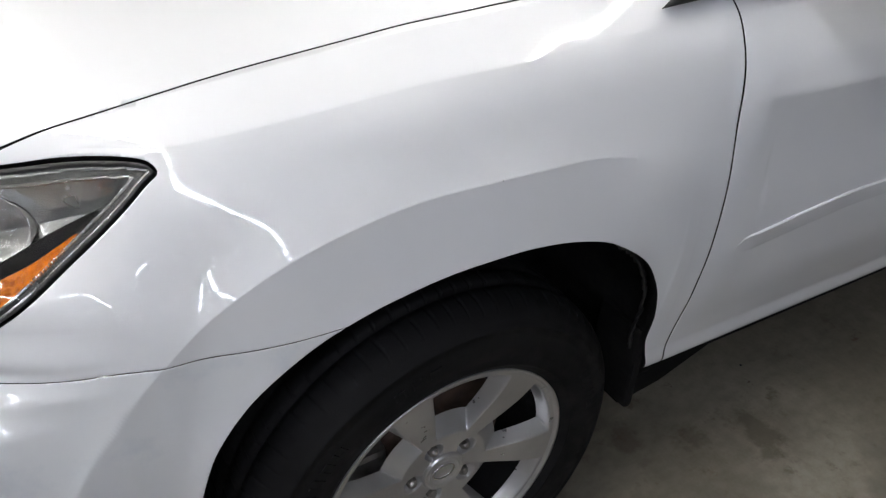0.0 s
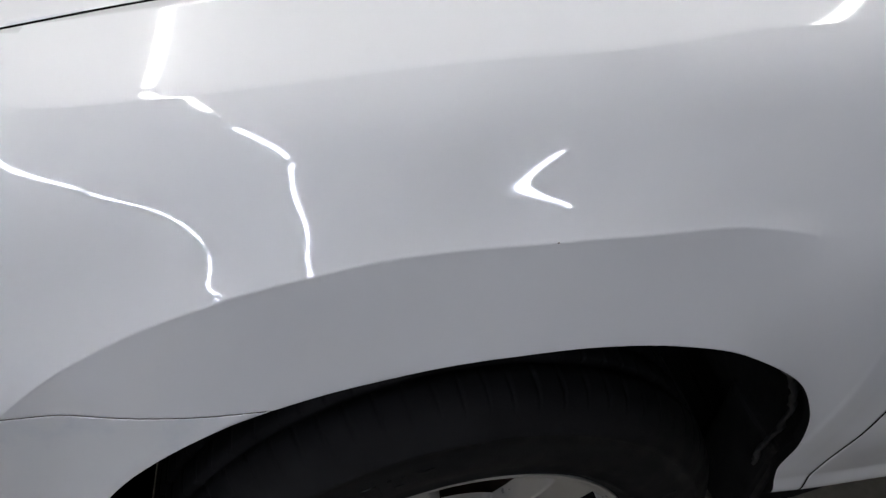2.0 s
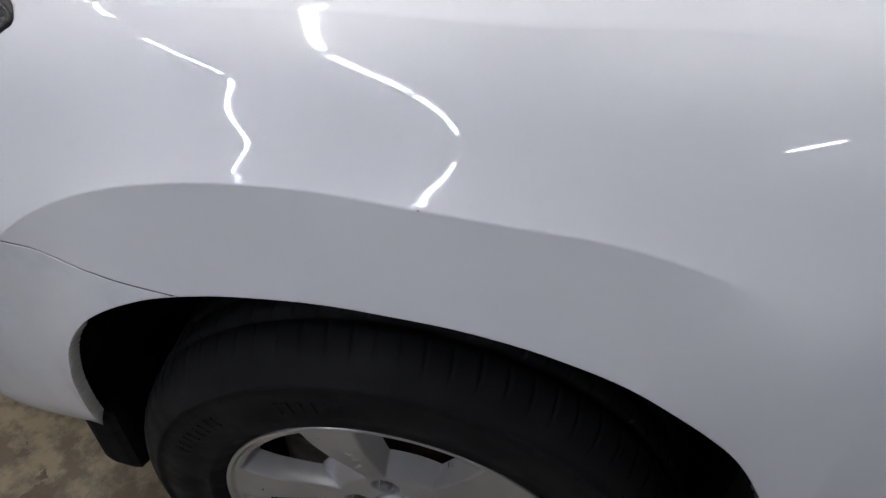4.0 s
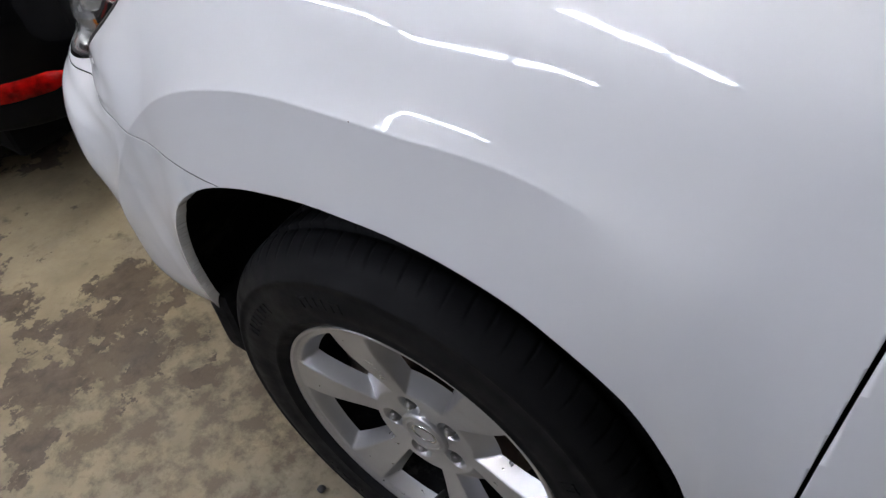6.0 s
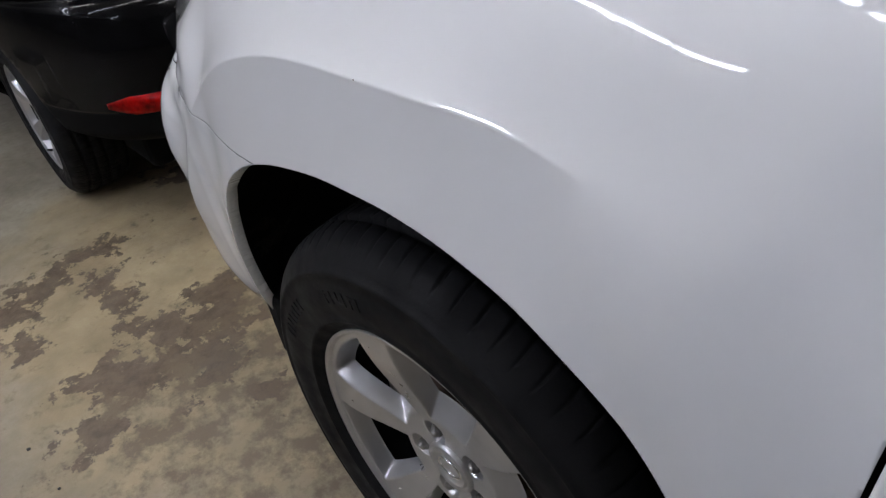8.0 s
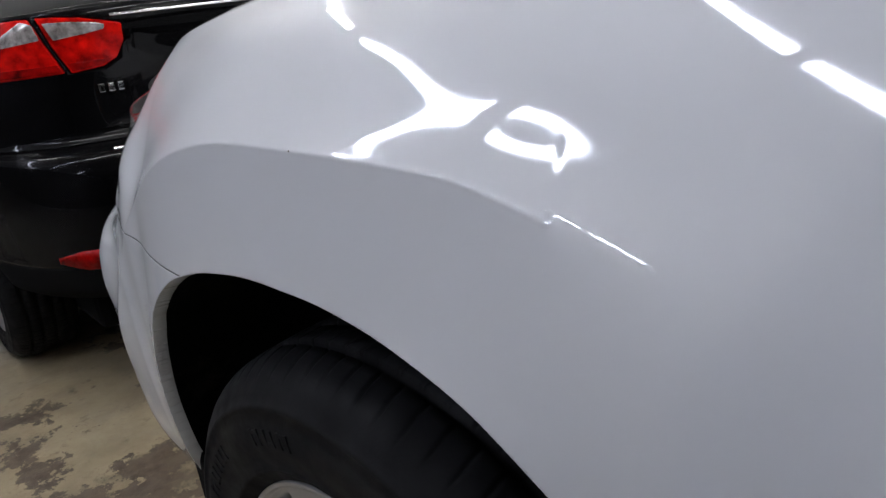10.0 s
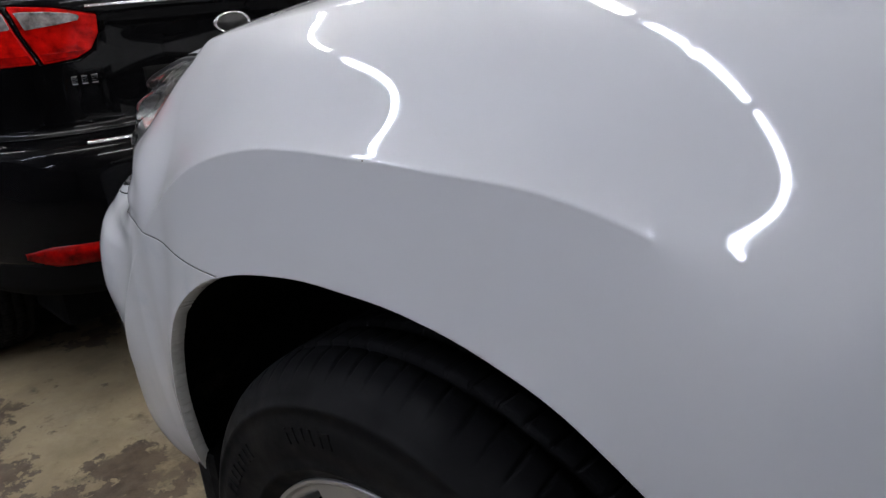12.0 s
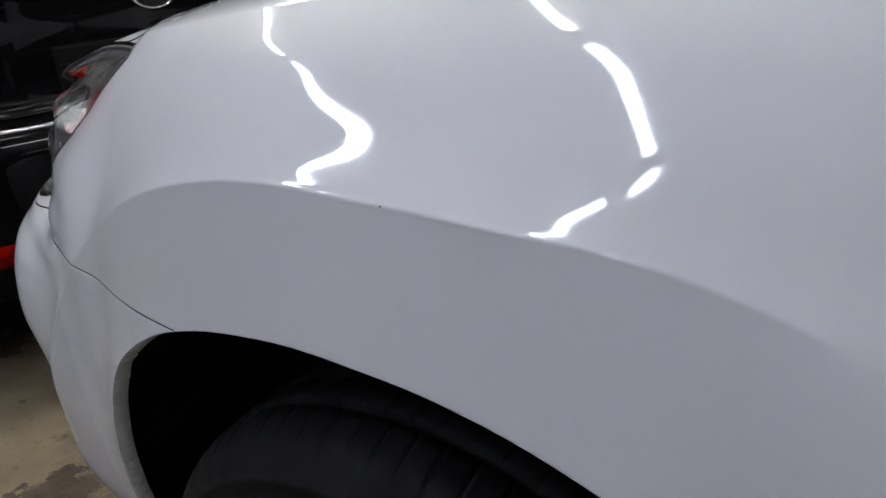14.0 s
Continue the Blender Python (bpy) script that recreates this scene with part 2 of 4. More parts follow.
def sm(a, b, x):
    t = np.clip((np.asarray(x, float) - a) / (b - a), 0, 1)
    return t * t * (3 - 2 * t)


def grid_faces(nu, nv):
    i = np.arange(nu - 1)[:, None] * nv + np.arange(nv - 1)[None, :]
    q = np.stack([i, i + nv, i + nv + 1, i + 1], -1).reshape(-1, 4)
    return np.concatenate([q[:, [0, 1, 2]], q[:, [0, 2, 3]]])


def clip(V, F, phi):
    """The part of a triangle mesh on which phi, given at its vertices, is positive."""
    V, extra, F2, made = np.asarray(V), [], [], {}
    pos = phi > 0
    n = pos[F].sum(1)
    F2.extend(F[n == 3].tolist())

    def cut(a, b):
        k = (a, b) if a < b else (b, a)
        if k not in made:
            t = phi[a] / (phi[a] - phi[b])
            made[k] = len(V) + len(extra)
            extra.append(V[a] + (V[b] - V[a]) * t)
        return made[k]

    for f in F[(n == 1) | (n == 2)].tolist():
        poly = []
        for k in range(3):
            a, b = f[k], f[(k + 1) % 3]
            if pos[a]:
                poly.append(a)
            if pos[a] != pos[b]:
                poly.append(cut(a, b))
        for k in range(1, len(poly) - 1):
            F2.append([poly[0], poly[k], poly[k + 1]])
    V2 = np.concatenate([V, np.array(extra).reshape(-1, 3)]) if extra else V
    F2 = np.array(F2, int).reshape(-1, 3)
    used = np.unique(F2)
    back = np.full(len(V2), -1)
    back[used] = np.arange(len(used))
    return V2[used], back[F2]


def normals(V, F):
    n = np.cross(V[F[:, 1]] - V[F[:, 0]], V[F[:, 2]] - V[F[:, 0]])
    N = np.zeros_like(V)
    for k in range(3):
        np.add.at(N, F[:, k], n)
    return N / np.maximum(np.linalg.norm(N, axis=1, keepdims=True), 1e-12)


def flanged(V, F, depth=0.012):
    """A sheet with its rim folded back by depth, so that it shows an edge at every gap."""
    N = normals(V, F)
    e = np.concatenate([F[:, [0, 1]], F[:, [1, 2]], F[:, [2, 0]]])
    key = np.sort(e, 1)
    _, inv, cnt = np.unique(key, axis=0, return_inverse=True, return_counts=True)
    e = e[cnt[inv.ravel()] == 1]
    ids = np.unique(e)
    back = {int(v): len(V) + k for k, v in enumerate(ids)}
    V2 = np.concatenate([V, V[ids] - N[ids] * depth])
    faces = F.tolist() + [[int(b), int(a), back[int(a)], back[int(b)]] for a, b in e]
    return V2, faces


def inside(poly, P):
    """Signed distance of the points P (n x 2) to a polygon, positive inside."""
    poly = np.asarray(poly, float)
    d = np.full(len(P), 1e9)
    odd = np.zeros(len(P), bool)
    for a, b in zip(poly, np.roll(poly, -1, 0)):
        ab = b - a
        t = np.clip(((P - a) @ ab) / (ab @ ab), 0, 1)
        d = np.minimum(d, np.linalg.norm(P - a - t[:, None] * ab, axis=1))
        hit = ((a[1] > P[:, 1]) != (b[1] > P[:, 1])) & (P[:, 0] < (b[0] - a[0]) * (P[:, 1] - a[1]) / (b[1] - a[1] + 1e-12) + a[0])
        odd ^= hit
    return np.where(odd, d, -d)


def revolve(profile, seg, ripple=None):
    """Turn a profile of (radius, y) round the y axis."""
    pr = np.asarray(profile, float)
    a = np.linspace(0, 2 * np.pi, seg, endpoint=False)
    r = np.repeat(pr[None, :, 0], seg, 0)
    if ripple is not None:
        r = r - ripple(a[:, None], np.arange(len(pr))[None, :])
    V = np.stack([r * np.sin(a)[:, None], np.repeat(pr[None, :, 1], seg, 0), r * np.cos(a)[:, None]], -1).reshape(-1, 3)
    n = len(pr)
    i = np.arange(seg)[:, None] * n + np.arange(n - 1)[None, :]
    j = (np.arange(seg)[:, None] + 1) % seg * n + np.arange(n - 1)[None, :]
    return V, np.stack([i, i + 1, j + 1, j], -1).reshape(-1, 4)


# ---- the garage ----
def slab(name, lo, hi, material, label):
    bm = bmesh.new()
    box(bm, *lo, *hi)
    me = bpy.data.meshes.new(name)
    bm.to_mesh(me)
    bm.free()
    me.materials.append(material)
    return tagged(new(name, me), label, "", "", "structure")


X0, X1, Y0, Y1 = -9.0, 8.0, -7.2, 6.5
slab("floor", (X0, Y0, -0.15), (X1, Y1, 0.0), CONCRETE, "worn concrete garage floor with brown stains")
slab("ceiling", (X0, Y0, CEILING), (X1, Y1, CEILING + 0.15), CEIL, "plain off-white garage ceiling")
slab("wall_north", (X0 - 0.2, Y1, -0.15), (X1 + 0.2, Y1 + 0.2, CEILING + 0.15), WALL, "plain grey painted garage wall")
slab("wall_south", (X0 - 0.2, Y0 - 0.2, -0.15), (X1 + 0.2, Y0, CEILING + 0.15), WALL, "plain grey painted garage wall")
slab("wall_west", (X0 - 0.2, Y0, -0.15), (X0, Y1, CEILING + 0.15), WALL, "plain grey painted garage wall")
slab("wall_east", (X1, Y0, -0.15), (X1 + 0.2, Y1, CEILING + 0.15), WALL, "plain grey painted garage wall")


def tube_light(length=1.62, wide=0.05, material=None, shade=0.16):
    """A hanging strip lamp along x, its light at z = 0."""
    lamp = new("strip_light")
    bm = bmesh.new()
    box(bm, -length / 2 - 0.03, -shade / 2, 0.02, length / 2 + 0.03, shade / 2, 0.07, 0.008)
    part("housing", bm, TIN, lamp)
    for x in (-length * 0.35, length * 0.35):
        bm = bmesh.new()
        rod(bm, (x, 0, 0.06), (x, 0, CEILING - TUBE_Z + 0.005), 0.006, 8)
        part("hanger", bm, TIN, lamp)
    bm = bmesh.new()
    rod(bm, (-length / 2, 0, 0), (length / 2, 0, 0), wide / 2, 16)
    part("tube", bm, material or TUBE, lamp, "glowing white tube", True)
    return tagged(lamp, "white enamel strip light with a lit tube under the ceiling", "strip light", "ceiling strip lights")


TUBES = [(x, y, TUBE_Z, 90) for x in (-2.93, -1.04) for y in (-5.82, -3.94, -2.03, -0.10, 1.84, 3.78) if x < -2 or y > -5] + [
    (1.60, -5.10, TUBE_Z, 90),
    (1.30, 0.36, TUBE_Z, 90),
    # guessed lamps from here on, added to light the car from above
    (1.30, 2.28, TUBE_Z, 90),
    (1.30, 4.14, TUBE_Z, 90),
    (3.30, 2.10, TUBE_Z, 90),
]
for tone, rows in ((TUBE, [p for p in TUBES if p[1] < -0.5]), (WARM, [p for p in TUBES if p[1] > -0.5])):
    first = tube_light(material=tone)
    first.matrix_basis = pose(*rows[0][:3], 0, 0, rows[0][3])
    for x, y, z, rz in rows[1:]:
        copy_thing(first, pose(x, y, z, 0, 0, rz))


# ---- the white car: its skin ----
HUB = Vector((0.0, 0.030, 0.360))
MID = 0.92          # centre line
NOSE, TAIL = -0.95, 3.79
LIP = [(-100, .445), (-90, .43), (-78, .415), (-70, .421), (-60, .437), (-50, .455), (-40, .463), (-30, .461), (-20, .455), (-10, .451), (0, .452), (10, .460), (20, .471), (30, .480), (40, .480), (50, .467), (60, .443), (70, .418), (80, .425), (90, .436), (100, .45)]
CREASE = [(-100, .58), (-70, .585), (-50, .577), (-30, .573), (-12, .562), (0, .556), (10, .565), (20, .587), (30, .611), (40, .645), (50, .70), (100, .80)]


def lip(th):
    a, r = zip(*LIP)
    return pchip(a, r, th)


def crease(th):
    a, r = zip(*CREASE)
    return pchip(a, r, th)


def hood_line(x):
    """The seam between hood and fender: y, z."""
    y = 0.215 - 0.046 * x - 0.157 * x * x - 0.006 * sm(-0.2, -0.6, x) - 0.05 * sm(-0.6, -0.9, x) - 0.010 * sm(-0.03, 0.10, x)
    z = pchip([-1.0, -0.85, -0.7, -0.5, -0.3, -0.1, 0.1, 0.3, 0.5, 4.0], [.80, .878, .938, .988, 1.022, 1.049, 1.078, 1.10, 1.12, 1.16], x)
    return np.maximum(y, 0.12), z


def shoulder(x):
    z = pchip([-1.0, -0.85, -0.7, -0.5, -0.35, -0.22, -0.1, 0.0, 0.12, 0.26, 0.5, 1.0, 2.0, 4.0], [.77, .845, .90, .965, 1.003, 1.02, 1.033, 1.041, 1.049, 1.06, 1.072, 1.085, 1.10, 1.10], x)
    return 0.099 + 0.023 * sm(-0.1, -0.45, x), z - 0.014 * sm(-0.50, -0.30, x)


SWEEP = np.array([  # depth of the upper fender, mm, front to rear by crease to shoulder
    [431.3, 64.2, 65.7, 96.4, 144.7, 271.1, 339.3, -33.9],
    [57.2, 34.7, 35.4, 62.7, 93.7, 104.1, 199.4, 336.5],
    [20.3, 12.3, 38.3, 55.6, 65.3, 93, 122.8, 197.9],
    [24.1, 8.5, 30.8, 48.6, 66.4, 86.5, 110.9, 141.3],
    [21.1, 11.4, 28.5, 43, 60.9, 73.5, 109.5, 130.8],
    [7.9, 15.9, 35.7, 48.6, 61.5, 77.7, 114.2, 147.7],
    [6, 9.8, 30.8, 47.6, 61.4, 79.8, 93.2, 147.5],
    [14.7, 23.4, 39.3, 50.9, 65.4, 78.5, 121.8, 146.1],
    [8.8, 11.5, 31.9, 44.1, 57.5, 78.3, 103.4, 175.8],
    [111.8, -5.6, 30.2, 41.5, 55.6, 71.2, 108.7, 202.4],
    [-27.2, -0.3, 17.2, 26.9, 40.7, 70.5, 106.2, 202.4],
    [-176.3, 25.3, 5.1, -21.4, -21.2, 23.9, 95.9, 185.6]]) / 1000


def hat(u):
    u = np.abs(u)
    return np.where(u < 1, 2 / 3 - u * u + u ** 3 / 2, np.where(u < 2, (2 - np.minimum(u, 2)) ** 3 / 6, 0))


def crease_z(x):
    """Height of the wheel arch crease over a place along the car."""
    th = np.linspace(-75, 60, 600)
    r = crease(th)
    return float(np.interp(x, r * np.sin(np.radians(th)), 0.36 + r * np.cos(np.radians(th))))


def lip_z(x):
    """Height of the wheel arch lip over a place along the car."""
    th = np.linspace(-78, 78, 400)
    r = lip(th)
    return float(np.interp(x, r * np.sin(np.radians(th)), 0.36 + r * np.cos(np.radians(th))))


def upper(x, z):
    """The smooth sheet between crease and shoulder: y at heights z."""
    low = 0.80 + math.log1p(math.exp((crease_z(x) - 0.80) / 0.012)) * 0.012
    s = (np.asarray(z, float) - low) / (float(shoulder(x)[1]) - low)
    bx = hat((min(max(x, -0.46), 0.54) + 0.46) / (1.0 / 9) + 1 - np.arange(12)) @ SWEEP
    depth = lambda q: hat((np.asarray(q)[..., None] + 0.12) / (1.18 / 5) + 1 - np.arange(8)) @ bx
    q = np.clip(s, -0.119, 1.059)
    slope = (depth(q + 1e-3) - depth(q - 1e-3)) / 2e-3
    return depth(q) + (s - q) * slope


def skin(x, nA=240, nB=66, nT=22, nH=22):
    """One cross-section at x: y and z from the sill up over the shoulder to the centre line."""
    ysh, zsh = (float(v) for v in shoulder(x))
    yh, zh = (float(v) for v in hood_line(x))
    zb = float(0.914 + 0.038 * sm(0.12, 0.38, x) - 0.06 * sm(-0.2, -0.75, x))
    low = float(0.385 - 0.022 * sm(-0.30, -0.42, x) - 0.03 * sm(-0.45, -0.8, x) + 0.016 * sm(0.30, 0.50, x))
    u = zsh - zb
    k = float(sm(0.18, 0.36, x))     # over to the door's own waist line
    zk = [low, low + .035, low + .11, .60, .75, zb - .015, zb + .11 * u, zb + .39 * u, zb + .66 * u, zsh]
    yk = [.080, .054, .036, .030, .028, .031 - .002 * k, .0365 + .001 * k, .048 + .004 * k, .070 + .002 * k, ysh]
    w = float(sm(-0.45, -0.33, x) * (1 - sm(0.46, 0.56, x)))
    split = zb + float(sm(-0.50, -0.40, x) * (1 - sm(0.46, 0.60, x))) * (crease_z(x) - zb)
    za = low + (split - low) * (1 - (1 - np.linspace(0, 1, nA)) ** 1.4)
    zu = split + (zsh - split) * np.linspace(0, 1, nB)[1:] ** 1.25
    zz = np.concatenate([za, zu])
    yy = pchip(zk, yk, zz)
    t = np.linspace(0, 1, nT + 1)[1:]
    c = (ysh + .024, zsh + .020)
    yt = (1 - t) ** 2 * ysh + 2 * t * (1 - t) * c[0] + t * t * yh
    zt = (1 - t) ** 2 * zsh + 2 * t * (1 - t) * c[1] + t * t * zh
    t = np.linspace(0, 1, nH + 1)[1:] ** 1.5
    yc = (1 - t) ** 2 * yh + 2 * t * (1 - t) * (yh + .25) + t * t * MID
    zc = (1 - t) ** 2 * zh + 2 * t * (1 - t) * (zh + .028) + t * t * (zh + .055)
    y, z = np.concatenate([yy, yt, yc]), np.concatenate([zz, zt, zc])
    # round the nose and the tail in plan
    reach = np.where(z < 0.8, 0.73, 0.73 - 0.06 * sm(0.8, 0.9, z))
    k = np.clip((-0.22 - x) / reach, 0, 1)
    nose = 0.5 * (1 - (1 - k ** 2.4) ** (1 / 2.4))
    k = np.clip((x - 2.9) / (TAIL - 2.9), 0, 1)
    tail = 0.45 * (1 - (1 - k ** 2.6) ** (1 / 2.6))
    y = y + (nose + tail) * (1 - y / MID)
    y = y + 0.05 * sm(-0.2, -0.5, x) * sm(0.83, 0.95, z) * (1 - sm(0.12, 0.3, y))
    # the wheel arch flare, from its crease out to the lip
    th = np.degrees(np.arctan2(x, z - 0.36))
    rho = np.hypot(x, z - 0.36)
    rc, rl = crease(np.clip(th, -100, 100)), lip(np.clip(th, -100, 100))
    swell = 0.018 * (1 - sm(28, 68, th)) * (1 - 0.5 * sm(-58, -90, th))
    out = np.clip((rho - rc) / (0.080 - 0.04 * sm(15, 60, th)), 0, 1)
    inn = np.clip((rc - rho) / (rc - rl), -0.1, 1)
    side = (z < zsh) & (np.abs(th) < 100)
    flare = y - np.where(side, swell * (1 + 0.35 * inn), 0)
    y = y - np.where(side, swell * np.where(rho > rc, (1 - out) ** 2, 1 + 0.35 * inn), 0)
    # the bumper stands a little proud of the fender
    before = y.copy()
    y = y - 0.028 * sm(-0.40, -0.62, x) * (1 - sm(0.762, 0.796, z)) + 0.02 * sm(-0.38, -0.56, x) * sm(0.80, 0.84, z) * (1 - sm(0.12, 0.3, y))
    # the door swells out below its waist
    y = y - pchip([.38, .40, .435, .48, .62, .68, .75, .80, .85, .91, .97, 1.01, 1.05, 1.08], [0, .012, .018, .008, .022, .0235, .019, .0125, .0065, .003, .001, 0, 0, 0], np.clip(z, .38, 1.08)) * sm(0.28, 0.50, x) * (1 - sm(0.1, 0.2, y))
    # the lamp stands out above a hollow, the bumper's crest below it
    turn = pchip([.54, .60, .66, .70, .73, .755, .78, .81, .845, .88, .915, .95, .985, 1.02], [0, -.006, -.013, -.009, .002, .026, .044, .034, .013, -.006, -.042, -.026, -.006, 0], np.clip(z, .54, 1.02))
    y = y + turn * sm(-0.46, -0.62, x) * (1 - sm(0.28, 0.42, y))
    flare = flare + y - before
    # the sheet above the crease, and the flare below drawn up to it
    if w > 0:
        m, zc = nA + nB - 1, crease_z(x)
        zs, up = z[:m], upper(x, z[:m])
        base = flare[:m] + (y[:m] - flare[:m]) * float(sm(0.30, 0.44, x))
        at = lambda f, h: float(np.interp(zc + h, zs, f))
        gap = at(up, 0) - at(base, 0)
        lean = (at(up, .003) - at(up, -.003) - at(base, .003) + at(base, -.003)) / 0.006 * float(sm(0.12, 0.30, x))
        rear = float(sm(0.12, 0.42, x))
        q = np.clip((zc - zs) / max(zc - lip_z(x), 0.10), 0, 1)
        below = base + lean * (zs - zc) * (1 - q) ** 2 * (zs < zc) + gap * ((1 - q ** 3) ** 1.5 * (1 - rear) + (1 - q) ** 2 * (1 + 2 * q) * rear)
        flat = at(up, 0) + (float(np.interp(lip_z(x), zs, base)) - at(up, 0)) * q
        flat = np.where(q < 1, flat, base)
        below = flat + (below - flat) * max(float(sm(0.20, 0.38, x)), float(sm(-0.28, -0.40, x)))
        soft = 0.0029 + 0.030 * float(sm(0.27, 0.42, x))
        k = sm(-soft, soft, zs - zc)
        side = y[:m] + w * (k * up + (1 - k) * below - y[:m])
        # the crease runs out towards the door
        fade = float(sm(0.27, 0.42, x))
        if fade > 0:
            zg = np.linspace(zs[0], zs[-1], 500)
            kern = np.exp(-(np.arange(-90, 91) * (zg[1] - zg[0]) / (0.006 + 0.034 * fade)) ** 2 / 2)
            blur = np.convolve(np.pad(np.interp(zg, zs, side), 90, mode="reflect", reflect_type="odd"), kern / kern.sum(), mode="valid")
            side = side + (np.interp(zs, zg, blur) - side) * np.exp(-((zs - zc) / 0.10) ** 4)
        # a tight knee at the shoulder, then nearly straight to the hood
        lean = (side[-1] - side[-3]) / (zs[-1] - zs[-3])
        t = np.linspace(0, 1, nT + 1)[1:] ** 1.7
        k0, k2 = np.array([side[-1], zs[-1]]), np.array([y[m + nT - 1], z[m + nT - 1]])
        k1 = k0 + np.array([lean, 1.0]) * min(0.0085, 0.6 * (k2[1] - k0[1]))
        for f, i in ((y, 0), (z, 1)):
            f[m:m + nT] += w * ((1 - t) ** 2 * k0[i] + 2 * t * (1 - t) * k1[i] + t * t * k2[i] - f[m:m + nT])
        y[:m] = side
    return y, z


def skin_y(x, z):
    y, zz = skin(x)
    k = int(np.argmin(np.abs(zz[:300] - z)))
    return float(y[k])


def loft(xs):
    cols = [skin(float(x)) for x in xs]
    V = np.array([np.stack([np.full(len(y), x), y, z], 1) for x, (y, z) in zip(xs, cols)])
    nu, nv = V.shape[:2]
    return V.reshape(-1, 3), grid_faces(nu, nv)


def seam_z(x):
    """Height of the seam between bumper and fender."""
    return pchip([-1.0, -0.75, -0.54, -0.44, -0.38, -0.31, -0.25, -0.165, -0.12, 0.0, 4.0], [.755, .762, .784, .786, .783, .779, .777, .779, .60, .0, .0], x)


def door_x(z):
    """The front edge of the front door."""
    return pchip([.30, .42, .46, .52, .60, .70, .80, .90, .96, 1.02, 1.06, 1.10], [.464, .459, .454, .450, .453, .458, .465, .475, .483, .493, .498, .478], z)


LAMP = [(-.348, .973), (-.35, .978), (-.357, .983), (-.386, .983), (-.438, .976), (-.492, .967), (-.56, .966), (-.63, .961), (-.70, .943), (-.78, .91), (-.86, .865), (-.91, .80), (-.80, .76), (-.66, .78), (-.58, .815), (-.528, .848), (-.491, .872), (-.453, .898), (-.415, .924), (-.382, .949), (-.361, .966)]
for _ in range(2):     # round the corners
    LAMP = [(a[0] * (1 - k) + b[0] * k, a[1] * (1 - k) + b[1] * k) for a, b in zip(LAMP, LAMP[1:] + LAMP[:1]) for k in (0.25, 0.75)]

xs = np.concatenate([NOSE + 0.36 * (np.linspace(0, 1, 70) ** 1.6), np.linspace(-0.59, 0.54, 380)[1:]])
V0, F0 = loft(xs)


def fields(V):
    x, y, z = V.T
    th = np.degrees(np.arctan2(x, z - 0.36))
    wheel = np.hypot(x, z - 0.36) - lip(np.clip(th, -100, 100))
    wheel = np.where(np.abs(th) > 100, 0.05, wheel)
    wheel = np.where((z < 0.36) & (np.abs(x) < 0.43), -0.02, wheel)
    return dict(arch=wheel, hood=y - hood_line(x)[0] - 0.5 * (1 - (1 - np.clip((-0.22 - x) / 0.67, 0, 1) ** 2.4) ** (1 / 2.4)) * (1 - hood_line(x)[0] / MID) + np.where(z < 0.85, -1, 0) * (x > -0.8),
                seam=z - seam_z(x), door=x - door_x(np.clip(z, .30, 1.10)), lamp=inside(LAMP, V[:, [0, 2]]) + np.where(y > 0.42, -1.0, 0))


def panel(V, F, *tests):
    for name, sign, gap in tests:
        V, F = clip(V, F, sign * fields(V)[name] - gap)
    return V, F


suv = tagged(new("suv"), "white pearl sport utility car with silver alloy wheels on concrete", "car")
G = 0.0017
fender = panel(V0, F0, ("arch", 1, 0), ("hood", -1, G), ("door", -1, G), ("seam", 1, 0.0005), ("lamp", -1, G))
bumper = panel(V0, F0, ("arch", 1, 0), ("hood", -1, G), ("door", -1, 0.35), ("seam", -1, 0.0005), ("lamp", -1, G))
bonnet = panel(V0, F0, ("hood", 1, G), ("lamp", -1, G))
bonnet = clip(*bonnet, 0.40 - bonnet[0][:, 0])


def both_sides(name, V, F, material, parent, label="", depth=0.014):
    """A panel and its twin on the far side of the car, as two parts."""
    V2, F2 = flanged(V, F, depth)
    near = (np.abs(fields(V2[:len(V)])["arch"]) < 0.0015) & (V[:, 0] < 0.16)
    keep = [bool(near[f[0]] and near[f[1]]) for f in F2[len(F):]]
    a = child(name, gap_shade_folds(mesh_of(name, V2, F2, material), len(F), keep), parent, label)
    W = V * np.array([1, -1, 1]) + np.array([0, 2 * MID, 0])
    b = child(name, gap_shade_folds(mesh_of(name, *flanged(W, F[:, ::-1], depth), material), len(F), keep), parent, label)
    return a, b


# black backing sheet, added so that the panel gaps stay dark
inner = panel(V0, F0, ("arch", 1, 0.012), ("lamp", -1, -0.006))
inner = clip(*inner, inner[0][:, 2] - 0.50)
inner = (inner[0] - normals(*inner) * 0.013, inner[1])
both_sides("inner_shell", *inner, GAP, suv, "dark inner shell behind the panel gaps", 0.001)
both_sides("front_fender", *fender, PAINT, suv, "glossy white front fender with a flared arch", 0.014)
W = bonnet[0] * np.array([1, -1, 1]) + np.array([0, 2 * MID, 0])
n = len(bonnet[0])
F = np.concatenate([bonnet[1], bonnet[1][:, ::-1] + n])
V2, F2 = flanged(np.concatenate([bonnet[0], W]), F, 0.02)
child("hood", gap_shade_folds(mesh_of("hood", V2, F2, PAINT), len(F), [False] * (len(F2) - len(F))), suv, "smooth white hood")
both_sides("front_bumper", *bumper, BUMPER_PAINT, suv, "white front bumper with a dusty corner", 0.016)

